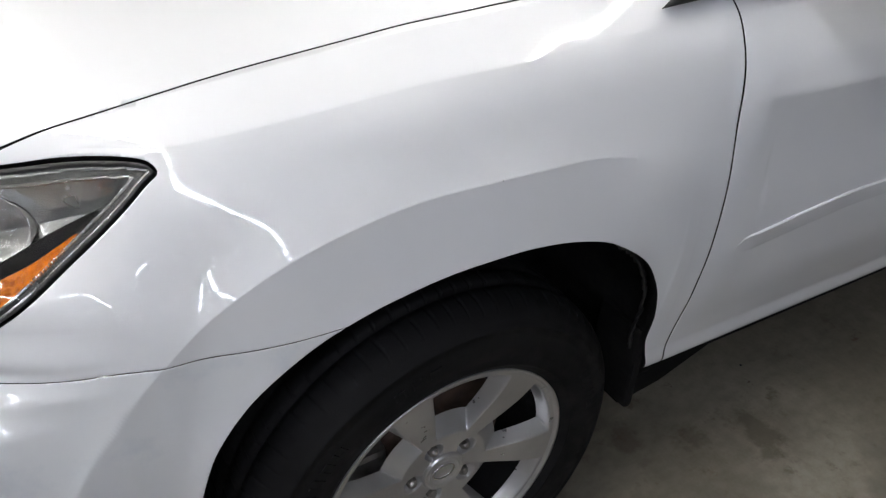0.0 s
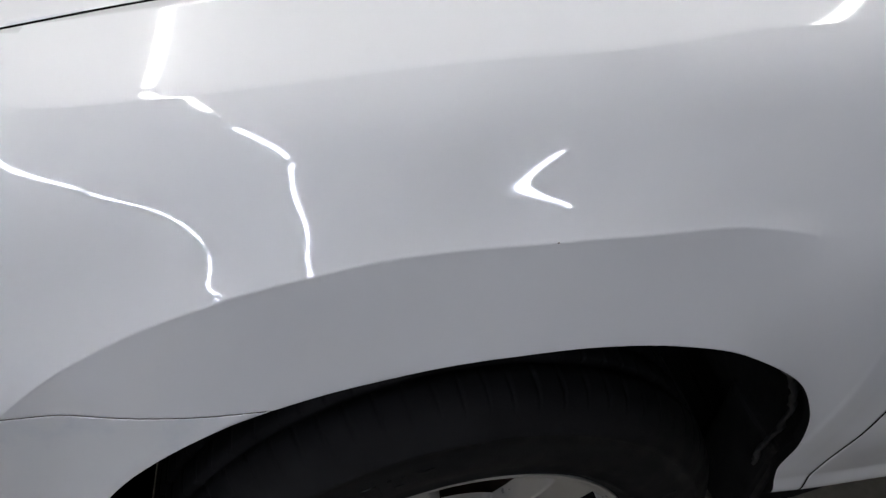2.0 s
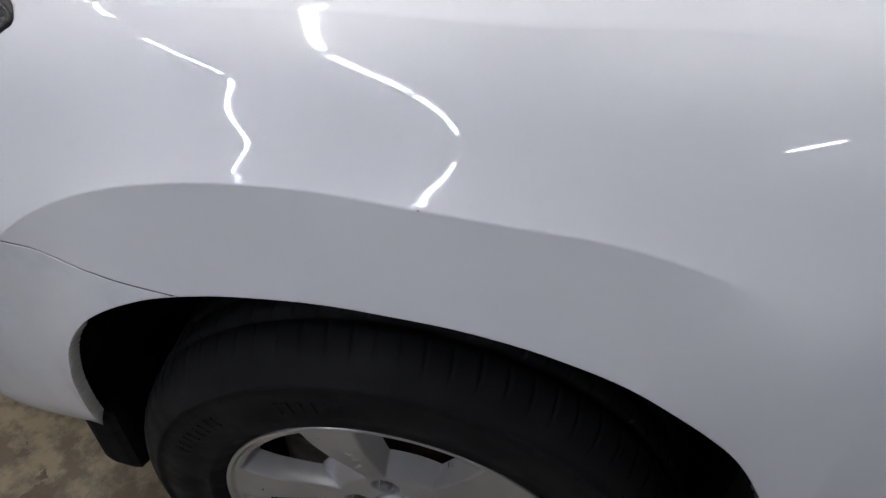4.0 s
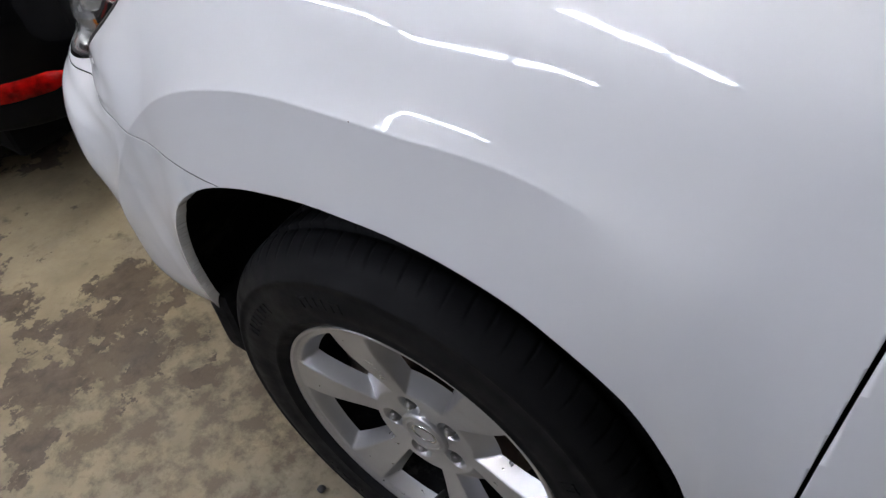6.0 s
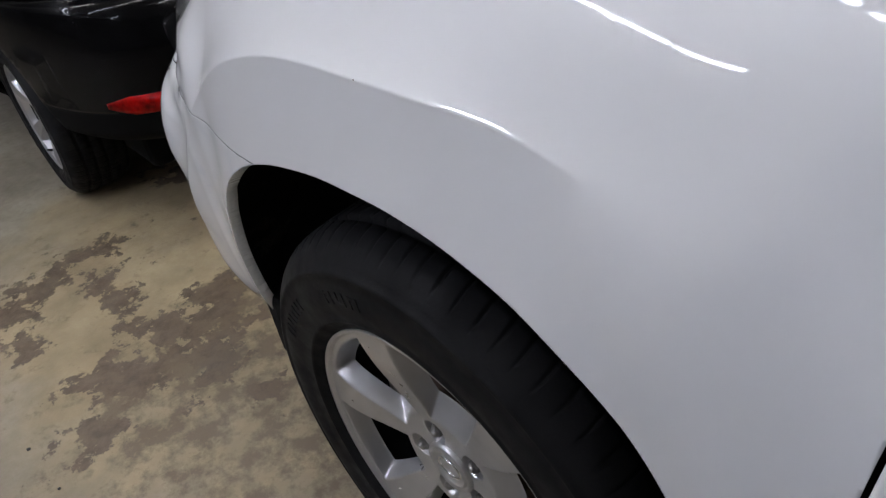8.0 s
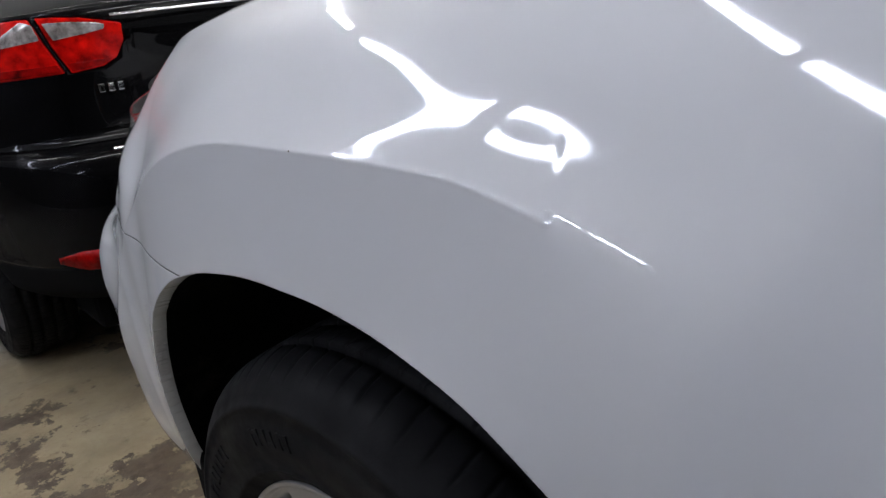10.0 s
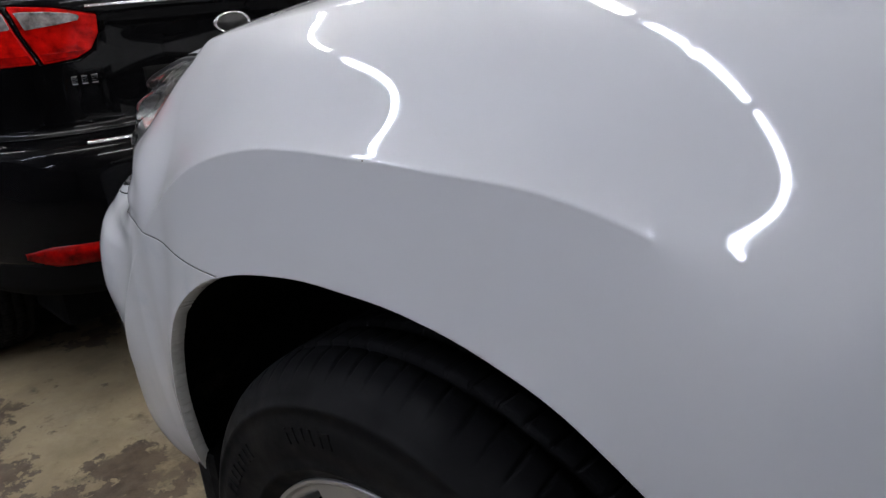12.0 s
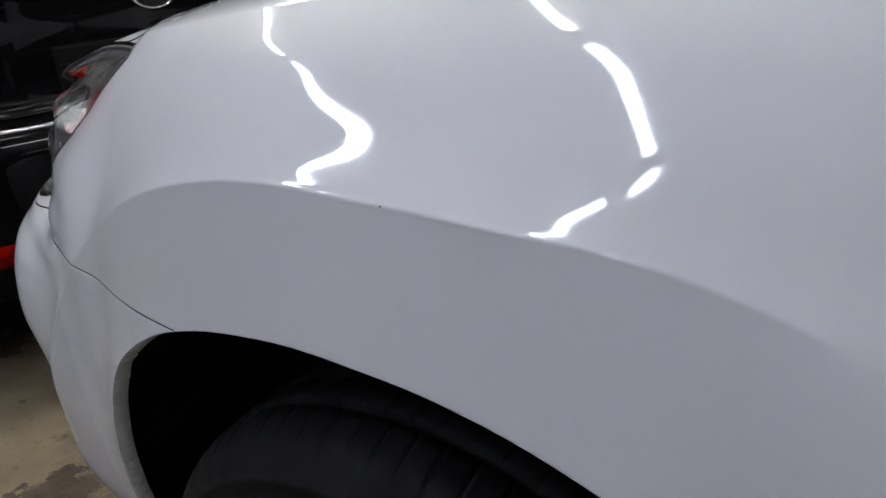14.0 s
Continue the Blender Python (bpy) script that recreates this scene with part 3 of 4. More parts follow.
# nose between the two bumper halves
bm = bmesh.new()
box(bm, NOSE + 0.012, 0.44, 0.34, NOSE + 0.20, 2 * MID - 0.44, 0.72, 0.03)
part("bumper_centre", bm, BUMPER_PAINT, suv, "", True)
bm = bmesh.new()
for k in range(5):
    box(bm, NOSE + 0.05, 0.56, 0.735 + k * 0.028, NOSE + 0.09, 2 * MID - 0.56, 0.748 + k * 0.028, 0.004)
part("grille", bm, CHROME, suv, "chrome slatted grille")

# ---- headlights ----
cols = [skin(float(x), 190, 120, 40, 24) for x in np.linspace(-0.93, -0.33, 210)]
VL = np.concatenate([np.stack([np.full(len(y), x), y, z], 1) for x, (y, z) in zip(np.linspace(-0.93, -0.33, 210), cols)])
FL = grid_faces(210, len(cols[0][0]))
VL, FL = clip(VL, FL, VL[:, 2] - 0.72)


def headlight(flip):
    def put(name, V, F, material, parent, depth, label=""):
        if flip:
            V, F = V * np.array([1, -1, 1]) + np.array([0, 2 * MID, 0]), F[:, ::-1]
        return child(name, mesh_of(name, *flanged(V, F, depth), material), parent, label)

    V, F = clip(VL, FL, fields(VL)["lamp"] - G)
    d = lambda P: inside(LAMP, P[:, [0, 2]]) + np.where(P[:, 1] > 0.42, -1.0, 0)
    rim = clip(V, F, 0.0042 - d(V))
    lamp = put("headlight", *rim, PLASTIC, suv, 0.022, "clear headlight with black rim and amber corner")
    v, f = clip(V, F, d(V) - 0.004)
    N = normals(v, f)
    put("lens", v - N * 0.002, f, GLASS, lamp, 0.003, "clear moulded lens").visible_shadow = False
    # back of the lamp: a grey shell, deep in the middle
    depth_at = lambda P: np.clip((d(P) - 0.005) / 0.020, 0, 1) ** 0.7 * 0.05 + 0.006
    deep = depth_at(v) * np.clip((v[:, 0] + 0.77) / 0.07, 0.06, 1)
    put("housing", v - N * deep[:, None], f, HOUSING, lamp, 0.0005, "grey reflecting shell")
    above = lambda P: (P[:, 2] - .849) - (P[:, 0] + .528) * .70
    vd, fd = clip(v, f, np.minimum(.034 + (-.45 - v[:, 0]) * .30 - above(v), -.424 - v[:, 0]))
    vd, fd = clip(vd, fd, np.minimum(vd[:, 0] + .66, d(vd) - 0.011))
    put("dark_bezel", vd - normals(vd, fd) * (depth_at(vd)[:, None] * 0.55), fd, GAP, lamp, 0.003, "black bezel over the amber corner")
    va, fa = clip(v, f, np.minimum(.020 + (-.45 - v[:, 0]) * .22 - above(v), -.442 - v[:, 0]))
    va, fa = clip(va, fa, np.minimum(va[:, 0] + .66, d(va) - 0.011))
    if len(fa):
        Na = normals(va, fa)
        put("amber_reflector", va - Na * (depth_at(va)[:, None] * 0.45), fa, AMBER, lamp, 0.003, "amber corner reflector")
    # stepped frame inside the rim: grey band, black groove, bright line
    for name, mid, half, sunk, m, says in (("frame_band", .0056, .0010, .004, HOUSING, "grey inner frame"), ("frame_groove", .0084, .0020, .006, PLASTIC, "black inner groove"), ("inner_trim", .0116, .0011, .005, CHROME, "bright inner trim line")):
        vr, fr = clip(v, f, np.minimum(half - np.abs(d(v) - mid), v[:, 0] + 0.76))
        put(name, vr - normals(vr, fr) * sunk, fr, m, lamp, 0.003, says)
    for cx, cz, r in ((-0.532, .924, .038),):
        i = int(np.argmin((v[:, 0] - cx) ** 2 + (v[:, 2] - cz) ** 2))
        p, nn = v[i], N[i]
        s = -1 if flip else 1
        axis = Vector((nn[0] - 0.1, s * nn[1], nn[2] * 0.4)).normalized()
        at = Vector((p[0], p[1] if not flip else 2 * MID - p[1], p[2])) - axis * 0.062
        rot = Matrix.Translation(at) @ axis.to_track_quat("-Y", "Z").to_matrix().to_4x4()
        flutes = lambda a, i: np.where((i >= 1) & (i <= 3), 0.0022 * np.sign(np.sin(a * 14 + i * 0.8)), 0)
        Vb, Fb = revolve([(.010, .035), (.018, .031), (.028, .025), (.037, .014), (r * .97, -.006), (r, -.016), (r * 1.06, -.018), (r * 1.08, .03)], 112, flutes)
        child("bowl", mesh_of("bowl", Vb, Fb, REFLECTOR), lamp, "round mirrored bowl", rot)
        Vb, Fb = revolve([(.0001, -.020), (.010, -.0185), (.020, -.013), (.028, -.004), (.030, .004)], 32)
        child("bulb_lens", mesh_of("bulb_lens", Vb, Fb, GLASS), lamp, "round glass projector", rot)


headlight(False)
headlight(True)

# a stone chip on the arch crease
bm = bmesh.new()
bmesh.ops.create_icosphere(bm, subdivisions=2, radius=0.0009, matrix=Matrix.Translation((0.040, skin_y(0.040, crease_z(0.040)), crease_z(0.040))) @ Matrix.Diagonal((1.3, 0.5, 0.8, 1)))
part("paint_chip", bm, STEEL, suv, "tiny dark stone chip in the paint", True)

# ---- doors and the rest of the body ----
xs2 = np.concatenate([np.linspace(0.42, 0.60, 30), np.linspace(0.60, TAIL - 0.25, 110)[1:], TAIL - 0.25 + 0.25 * np.linspace(0, 1, 24)[1:] ** 0.6 * 0.999])
V1, F1 = loft(xs2)
belt = clip(V1, F1, shoulder(V1[:, 0])[1] + 0.026 - V1[:, 2])
belt = clip(*belt, 0.30 - (belt[0][:, 1] - 0.0) + 0.6 * sm(2.9, 3.4, belt[0][:, 0]))
rear_arch = lambda P: np.hypot(P[:, 0] - 2.715, P[:, 2] - 0.36) - 0.45


def slice_x(V, F, a, b):
    V, F = clip(V, F, V[:, 0] - a)
    return clip(V, F, b - V[:, 0])


front = clip(*belt, fields(belt[0])["door"] - G)
front = clip(*front, 1.42 - front[0][:, 0])
rear = slice_x(*belt, 1.424, 2.38)
rear = clip(*rear, rear_arch(rear[0]) + 0.02)
quarter = slice_x(*belt, 2.30, 4.0)
quarter = clip(*quarter, np.maximum(quarter[0][:, 0] - 2.384, 0.0) + 1e-5 - np.where(quarter[0][:, 0] < 2.384, 1, 0))
quarter = clip(*quarter, rear_arch(quarter[0]))
doors = both_sides("front_door", *front, PAINT, suv, "white front door with a low side moulding", 0.018)
both_sides("rear_door", *rear, PAINT, suv, "white rear door", 0.018)
both_sides("rear_quarter", *quarter, PAINT, suv, "white rear quarter panel", 0.022)


def side_moulding(x0, x1, parent, flip):
    """A padded body-coloured bar along the door, with a rounded front end."""
    nx, na = 60, 13
    V, s = [], (1, 0) if not flip else (-1, 2 * MID)
    for i in range(nx):
        t = i / (nx - 1)
        x = x0 + (x1 - x0) * t ** 1.6
        zc = 0.686 + 0.02 * min((x - x0) / 0.3, 1.0) ** 1.0 + 0.012 * (x - x0)
        half = 0.019 * math.sqrt(max(1 - (1 - min((x - x0) / 0.022, 1.0)) ** 2, 0.0004))
        proud = 0.0058 * min(1.0, 0.2 + (x - x0) / 0.06)
        for j in range(na):
            a = math.pi * j / (na - 1)
            z = zc - half * math.cos(a)
            y = skin_y(x, z) + 0.001 - proud * math.sin(a / 2) ** 1.4 if 0 < j < na - 1 else skin_y(x, z) + 0.002
            V.append((x, s[0] * y + s[1], z))
    i = np.arange(nx - 1)[:, None] * na + np.arange(na - 1)[None, :]
    F = np.stack([i, i + 1, i + na + 1, i + na], -1).reshape(-1, 4)
    if flip:
        F = F[:, ::-1]
    child("side_moulding", mesh_of("side_moulding", V, F, PAINT), parent, "slim white side moulding")


side_moulding(0.522, 1.40, doors[0], False)
side_moulding(0.522, 1.40, doors[1], True)

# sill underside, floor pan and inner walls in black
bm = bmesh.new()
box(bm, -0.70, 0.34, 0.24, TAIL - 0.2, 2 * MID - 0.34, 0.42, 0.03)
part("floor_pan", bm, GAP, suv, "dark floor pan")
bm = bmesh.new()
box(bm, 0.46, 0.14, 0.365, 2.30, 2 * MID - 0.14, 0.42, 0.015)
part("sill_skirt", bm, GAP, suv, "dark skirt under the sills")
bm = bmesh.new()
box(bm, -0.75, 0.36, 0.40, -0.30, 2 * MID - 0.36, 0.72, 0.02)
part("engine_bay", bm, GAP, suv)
# added fillers that keep lit floor from showing through the wheel arch
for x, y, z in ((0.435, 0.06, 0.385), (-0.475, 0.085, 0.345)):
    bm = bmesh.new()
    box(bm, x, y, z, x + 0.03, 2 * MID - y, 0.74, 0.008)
    part("arch_filler", bm, GAP, suv, "dark filler added to close the lit gap past the wheel")
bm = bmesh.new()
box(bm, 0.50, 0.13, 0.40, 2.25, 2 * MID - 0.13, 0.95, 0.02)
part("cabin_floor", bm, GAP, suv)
# plain unseen blocks for exhaust and pans, added to stop light under the car
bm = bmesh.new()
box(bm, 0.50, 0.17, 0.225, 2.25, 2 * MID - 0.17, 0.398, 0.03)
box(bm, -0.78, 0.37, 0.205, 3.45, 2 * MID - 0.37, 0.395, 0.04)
part("underbody", bm, GAP, suv, "dark underbody block that stops light under the car")


# black wedge standing in for the shade under the front of the sill
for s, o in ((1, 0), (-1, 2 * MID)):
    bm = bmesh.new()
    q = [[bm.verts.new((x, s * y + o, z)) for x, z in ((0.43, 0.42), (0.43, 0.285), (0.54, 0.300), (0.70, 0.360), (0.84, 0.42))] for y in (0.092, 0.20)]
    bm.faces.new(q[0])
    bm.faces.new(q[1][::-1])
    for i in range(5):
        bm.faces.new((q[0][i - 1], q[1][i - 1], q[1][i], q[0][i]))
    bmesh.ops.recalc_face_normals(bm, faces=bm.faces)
    part("sill_shade_wedge", bm, GAP, suv, "black wedge in place of the shade under the sill")


def liner(cx, r, flip, lipper=None):
    """The black shell over a wheel."""
    n = 64
    V, F = [], []
    for i in range(n + 1):
        a = math.radians(-80 + 163 * i / n)
        for k, (y, rr) in enumerate(((0.020, 0.008), (0.03, 0.012), (0.10, 0.016), (0.30, 0.018), (0.34, -0.05), (0.35, -0.43))):
            base = float(lip(np.degrees(a))) if lipper else r
            q = base + rr
            if lipper and k < 3:
                y = max(y, skin_y(min(cx + q * math.sin(a), 0.5), 0.36 + q * math.cos(a)) + 0.004 + 0.006 * k)
            y2 = y if not flip else 2 * MID - y
            V.append((cx + q * math.sin(a), y2, 0.36 + q * math.cos(a)))
    m = 6
    for i in range(n):
        for k in range(m - 1):
            F.append((i * m + k, i * m + k + 1, i * m + m + k + 1, i * m + m + k))
    return mesh_of("arch_liner", V, F, LINER)


for flip in (False, True):
    child("arch_liner", liner(0, .45, flip, True), suv, "dirty black plastic arch liner")
    child("arch_liner", liner(2.715, .455, flip), suv, "black plastic arch liner")

# the liner's ragged edge, clipped to the arch from inside
for s, o in ((1, 0), (-1, 2 * MID)):
    rnd = random.Random(11)
    V, F, n = [], [], 90
    for i in range(n):
        a = math.radians(-14 + 88 * i / (n - 1))
        r = float(lip(np.degrees(a))) - 0.004 - 0.005 * rnd.random() - 0.006 * float(sm(50, 74, np.degrees(a)))
        y = skin_y(min(r * math.sin(a), 0.5), 0.36 + r * math.cos(a)) + 0.022 + 0.003 * rnd.random()
        for dr, dy in ((0.010, 0.004), (0.0, 0.0), (-0.001, 0.004), (0.009, 0.010)):
            V.append(((r + dr) * math.sin(a), s * (y + dy) + o, 0.36 + (r + dr) * math.cos(a)))
    for i in range(n - 1):
        F += [(i * 4 + k, i * 4 + (k + 1) % 4, i * 4 + 4 + (k + 1) % 4, i * 4 + 4 + k) for k in range(4)]
    child("liner_edge", mesh_of("liner_edge", V, F, PLASTIC), suv, "ragged dusty edge of the arch liner")

# dark plates put in for the shade on the floor beside each front tyre
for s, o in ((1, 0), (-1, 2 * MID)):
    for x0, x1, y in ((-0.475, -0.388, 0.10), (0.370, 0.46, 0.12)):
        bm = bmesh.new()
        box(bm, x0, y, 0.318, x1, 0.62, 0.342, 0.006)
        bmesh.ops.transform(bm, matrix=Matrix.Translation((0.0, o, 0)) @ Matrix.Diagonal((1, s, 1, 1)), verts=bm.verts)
        part("floor_shade_plate", bm, GAP, suv, "dark plate in place of the shade beside the tyre")

# mud flap behind the front wheel, deflector ahead of it
for s, o in ((1, 0), (-1, 2 * MID)):
    bm = bmesh.new()
    box(bm, 0.396, 0.045, 0.326, 0.416, 0.16, 0.52, 0.009)
    bmesh.ops.transform(bm, matrix=Matrix.Translation((0.0, o, 0)) @ Matrix.Diagonal((1, s, 1, 1)), verts=bm.verts)
    part("mud_flap", bm, LINER, suv, "black mud flap")
    bm = bmesh.new()
    box(bm, -0.450, 0.040, 0.305, -0.385, 0.150, 0.455, 0.018)
    bmesh.ops.transform(bm, matrix=Matrix.Translation((0.0, o, 0)) @ Matrix.Diagonal((1, s, 1, 1)), verts=bm.verts)
    part("air_deflector", bm, LINER, suv, "black air deflector")


# ---- greenhouse ----
def sheet(name, corners, material, thick, label="", nu=10, bow=0.0):
    """A slightly bowed four-cornered sheet with thickness."""
    a, b, c, d = (np.array(v, float) for v in corners)
    nrm = np.cross(b - a, d - a)
    nrm /= np.linalg.norm(nrm)
    V = []
    for i in range(nu):
        for j in range(nu):
            u, v = i / (nu - 1), j / (nu - 1)
            p = (a * (1 - u) + b * u) * (1 - v) + (d * (1 - u) + c * u) * v
            V.append(p + nrm * bow * 4 * u * (1 - u))
    V = np.array(V)
    F = grid_faces(nu, nu)
    return child(name, mesh_of(name, *flanged(V, F, thick), material), suv, label)


def glass_row(flip):
    s, o = (1, 0) if not flip else (-1, 2 * MID)
    p = lambda x, y, z: (x, s * y + o, z)
    for k, (xa, xb, xc, xd) in enumerate(((0.62, 1.40, 1.44, 1.02), (1.46, 2.35, 2.40, 1.50), (2.42, 3.25, 3.05, 2.46))):
        za = float(shoulder(xa)[1]) + 0.026
        zb2 = float(shoulder(xb)[1]) + 0.026
        c = [p(xa, .10, za), p(xb, .10, zb2), p(xc, .27, 1.55), p(xd, .27, 1.55)]
        sheet("side_window", c if not flip else c[::-1], WINDOW, 0.006, "dark side window")
    c = [p(0.354, .102, 1.083), p(0.62, .098, 1.104), p(0.66, .122, 1.16), p(0.50, .140, 1.16)]
    sheet("mirror_mount", c if not flip else c[::-1], PLASTIC, 0.02, "black mirror mounting trim")
    bm = bmesh.new()
    box(bm, 0.56, s * -0.06 + o - 0.09, 1.13, 0.66, s * -0.06 + o + 0.09, 1.28, 0.03)
    part("door_mirror", bm, PAINT, suv, "white door mirror", True)
    for a, b in (((0.50, .13, 1.10), (1.06, .29, 1.58)), ((1.43, .10, 1.09), (1.47, .28, 1.58)), ((2.38, .10, 1.10), (2.43, .28, 1.58)), ((3.40, .16, 1.10), (3.12, .30, 1.58))):
        bm = bmesh.new()
        rod(bm, p(*a), p(*b), 0.035, 8)
        part("roof_pillar", bm, PAINT, suv)


glass_row(False)
glass_row(True)
sheet("windscreen", [(0.42, 0.20, 1.10), (0.42, 2 * MID - 0.20, 1.10), (1.10, 2 * MID - .33, 1.60), (1.10, .33, 1.60)], WINDOW, 0.008, "dark windscreen", 16, 0.0)
sheet("rear_window", [(3.62, 2 * MID - 0.24, 1.12), (3.62, 0.24, 1.12), (3.20, .33, 1.58), (3.20, 2 * MID - .33, 1.58)], WINDOW, 0.008, "dark rear window", 16, 0.0)
bm = bmesh.new()
box(bm, 1.02, 0.27, 1.56, 3.30, 2 * MID - 0.27, 1.66, 0.05)
part("roof", bm, PAINT, suv, "white roof", True)
bm = bmesh.new()
box(bm, TAIL - 0.20, 0.36, 0.36, TAIL - 0.01, 2 * MID - 0.36, 1.12, 0.04)
part("tailgate", bm, PAINT, suv, "white tailgate", True)
bm = bmesh.new()
box(bm, 0.36, 0.16, 1.02, 0.52, 2 * MID - 0.16, 1.10, 0.01)
part("cowl", bm, PLASTIC, suv, "black cowl under the windscreen")

# ---- wheels ----
HOLE = 9.0          # angle of the first pocket
LUGS = [-91 + 72 * k for k in range(5)]


def rim_mesh():
    """Six broad flat spokes with deep sloping pockets between them."""
    nr, na = 96, 540
    r = np.concatenate([np.linspace(0.004, 0.222, nr - 6), [0.2235, 0.225, 0.2275, 0.229, 0.229, 0.226]])
    a = np.linspace(0, 360, na, endpoint=False)
    Rg, Ag = np.meshgrid(r, a, indexing="ij")
    off = np.abs((Ag - HOLE + 30) % 60 - 30)
    wo, wi = 20.8 + 0 * Rg, 16.4 + 0 * Rg
    u_ang = (off - wi) / (wo - wi)
    u_in = (0.118 - Rg) / 0.034
    u_out = (Rg - 0.204) / 0.009
    k = 22.0
    u = np.log(np.exp(k * u_ang) + np.exp(k * u_in) + np.exp(k * u_out)) / k
    depth = 0.027 * (1 - np.clip(u, 0, 1)) ** 1.0
    edge = np.clip(u, 0, 1)
    depth = np.where(edge > 0.9, depth * (1 - (edge - 0.9) / 0.1 * 0.5), depth)
    y = 0.006 + 0.022 * sm(0.205, 0.05, Rg) + depth
    for l in LUGS:
        d = np.hypot(Rg * np.sin(np.radians(Ag)) - 0.057 * math.sin(math.radians(l)), Rg * np.cos(np.radians(Ag)) - 0.057 * math.cos(math.radians(l)))
        y = y + 0.020 * (1 - sm(0.0155, 0.0185, d))
    y = np.where(Rg > 0.2225, 0.0, y)
    y[-2:, :] = [[0.006], [0.016]]
    Rr = Rg.copy()
    V = np.stack([Rr * np.sin(np.radians(Ag)), y, Rr * np.cos(np.radians(Ag))], -1).reshape(-1, 3)
    i = np.arange(nr - 1)[:, None] * na + np.arange(na)[None, :]
    j = np.arange(nr - 1)[:, None] * na + (np.arange(na)[None, :] + 1) % na
    q = np.stack([i, j, j + na, i + na], -1).reshape(-1, 4)
    gone = (u.reshape(-1)[q] < 0.02).all(1)
    F = [tuple(f) for f in q[~gone]]
    return mesh_of("wheel", V, F, ALLOY)


def tyre_mesh(outer=0.360):
    k = outer / 0.36
    pr = [(.2265, .016), (.2285, .004), (.236, -.002), (.244, -.0075), (.2455, -.0095), (.249, -.0095), (.2505, -.0085), (.265, -.0125), (.285, -.0145), (.300, -.013), (.312, -.0095), (.3135, -.0112), (.318, -.0105), (.3195, -.0085), (.327, -.004), (.335, .002), (.342, .009), (.3475, .017),
          (.3515, .026), (.354, .036), (.3555, .046), (.348, .0475), (.348, .056), (.3563, .0575), (.3575, .072), (.358, .088), (.350, .0895), (.350, .099), (.3583, .1005), (.3585, .118), (.3583, .134), (.350, .1355), (.350, .145), (.358, .1465), (.3563, .177), (.348, .1785), (.348, .187), (.3555, .1885), (.350, .208), (.335, .228), (.30, .238), (.24, .228), (.2265, .21)]
    pr = [(r * k, y) for r, y in pr]
    n = len(pr)

    def ripple(a, i):
        deg = np.degrees(a)
        step = deg + 0.5 * np.sin(np.radians(deg * 5.0)) + 0.3 * np.sin(np.radians(deg * 13.0))
        slot = np.abs((step + 0.25 * i) % 4.5 - 2.25) < 0.26
        fine = np.abs((step - 0.3 * i + 1.1) % 4.5 - 2.25) < 0.24
        shoulder_zone = ((i >= 17) & (i <= 20)) | ((i >= 37) & (i <= 39))
        inner_zone = (i >= 23) & (i <= 35)
        return np.where(shoulder_zone & slot, 0.0022, 0) + np.where(inner_zone & fine, 0.003, 0)

    V, F = revolve(pr, 1440, ripple)
    return mesh_of("tyre", V, F, RUBBER)


RIM, TYRE = rim_mesh(), tyre_mesh()


def sidewall_marks():
    """Raised bars on the side of the tyre where its lettering stands."""
    bm = bmesh.new()
    for start, count in ((-62, 4), (-22, 3), (62, 4), (150, 4), (214, 3)):
        for k in range(count):
            a = math.radians(start + k * 5.8)
            turn = Matrix.Rotation(a, 4, "Y")
            for dx in (-0.007, 0.007):
                box(bm, dx - 0.0022, -0.0152, 0.277, dx + 0.0022, -0.0120, 0.295, 0.0004, turn)
            box(bm, -0.007, -0.0151, 0.290 - 0.012 * (k % 2), 0.007, -0.0120, 0.294 - 0.012 * (k % 2), 0.0004, turn)
    me = bpy.data.meshes.new("sidewall_lettering")
    bm.to_mesh(me)
    bm.free()
    me.materials.append(RUBBER)
    return me


MARKS = sidewall_marks()
BARREL_ME = mesh_of("barrel", *revolve([(0.2255, 0.012), (0.212, 0.03), (0.206, 0.06), (0.200, 0.18), (0.10, 0.185), (0.05, 0.19)], 96), LINER)
NUT = bmesh.new()
bmesh.ops.create_cone(NUT, cap_ends=True, segments=6, radius1=0.0095, radius2=0.0092, depth=0.022, matrix=Matrix.Rotation(math.pi / 2, 4, "X"))
bmesh.ops.create_uvsphere(NUT, u_segments=12, v_segments=6, radius=0.0075, matrix=Matrix.Translation((0, -0.010, 0)))
NUT_ME = bpy.data.meshes.new("lug_nut")
NUT.to_mesh(NUT_ME)
NUT.free()
NUT_ME.materials.append(STEEL)
CAP_ME = mesh_of("centre_cap", *revolve([(.0001, .004), (.020, .0035), (.0235, .002), (.0245, .0005), (.026, .0005), (.0275, .003), (.029, .003), (.0305, .0005), (.0335, .0015), (.035, .006), (.035, .014)], 64), ALLOY)
V, F = revolve([(.0165, .0035), (.017, .0015), (.0195, .0015), (.020, .0035)], 48)
EMBLEM_ME = mesh_of("emblem", V * np.array([1.0, 1, 0.72]), F, CHROME)
DISC_ME = mesh_of("brake_disc", *revolve([(.05, .060), (.085, .060), (.087, .085), (.155, .085), (.157, .105), (.05, .105)], 72), RUST)
bm = bmesh.new()
box(bm, -0.17, 0.062, -0.05, -0.085, 0.13, 0.07, 0.012)
CALIPER_ME = bpy.data.meshes.new("brake_caliper")
bm.to_mesh(CALIPER_ME)
bm.free()
CALIPER_ME.materials.append(STEEL)
bm = bmesh.new()
rod(bm, (0, 0.036, -0.186), (0, 0.004, -0.170), 0.0055, 10)
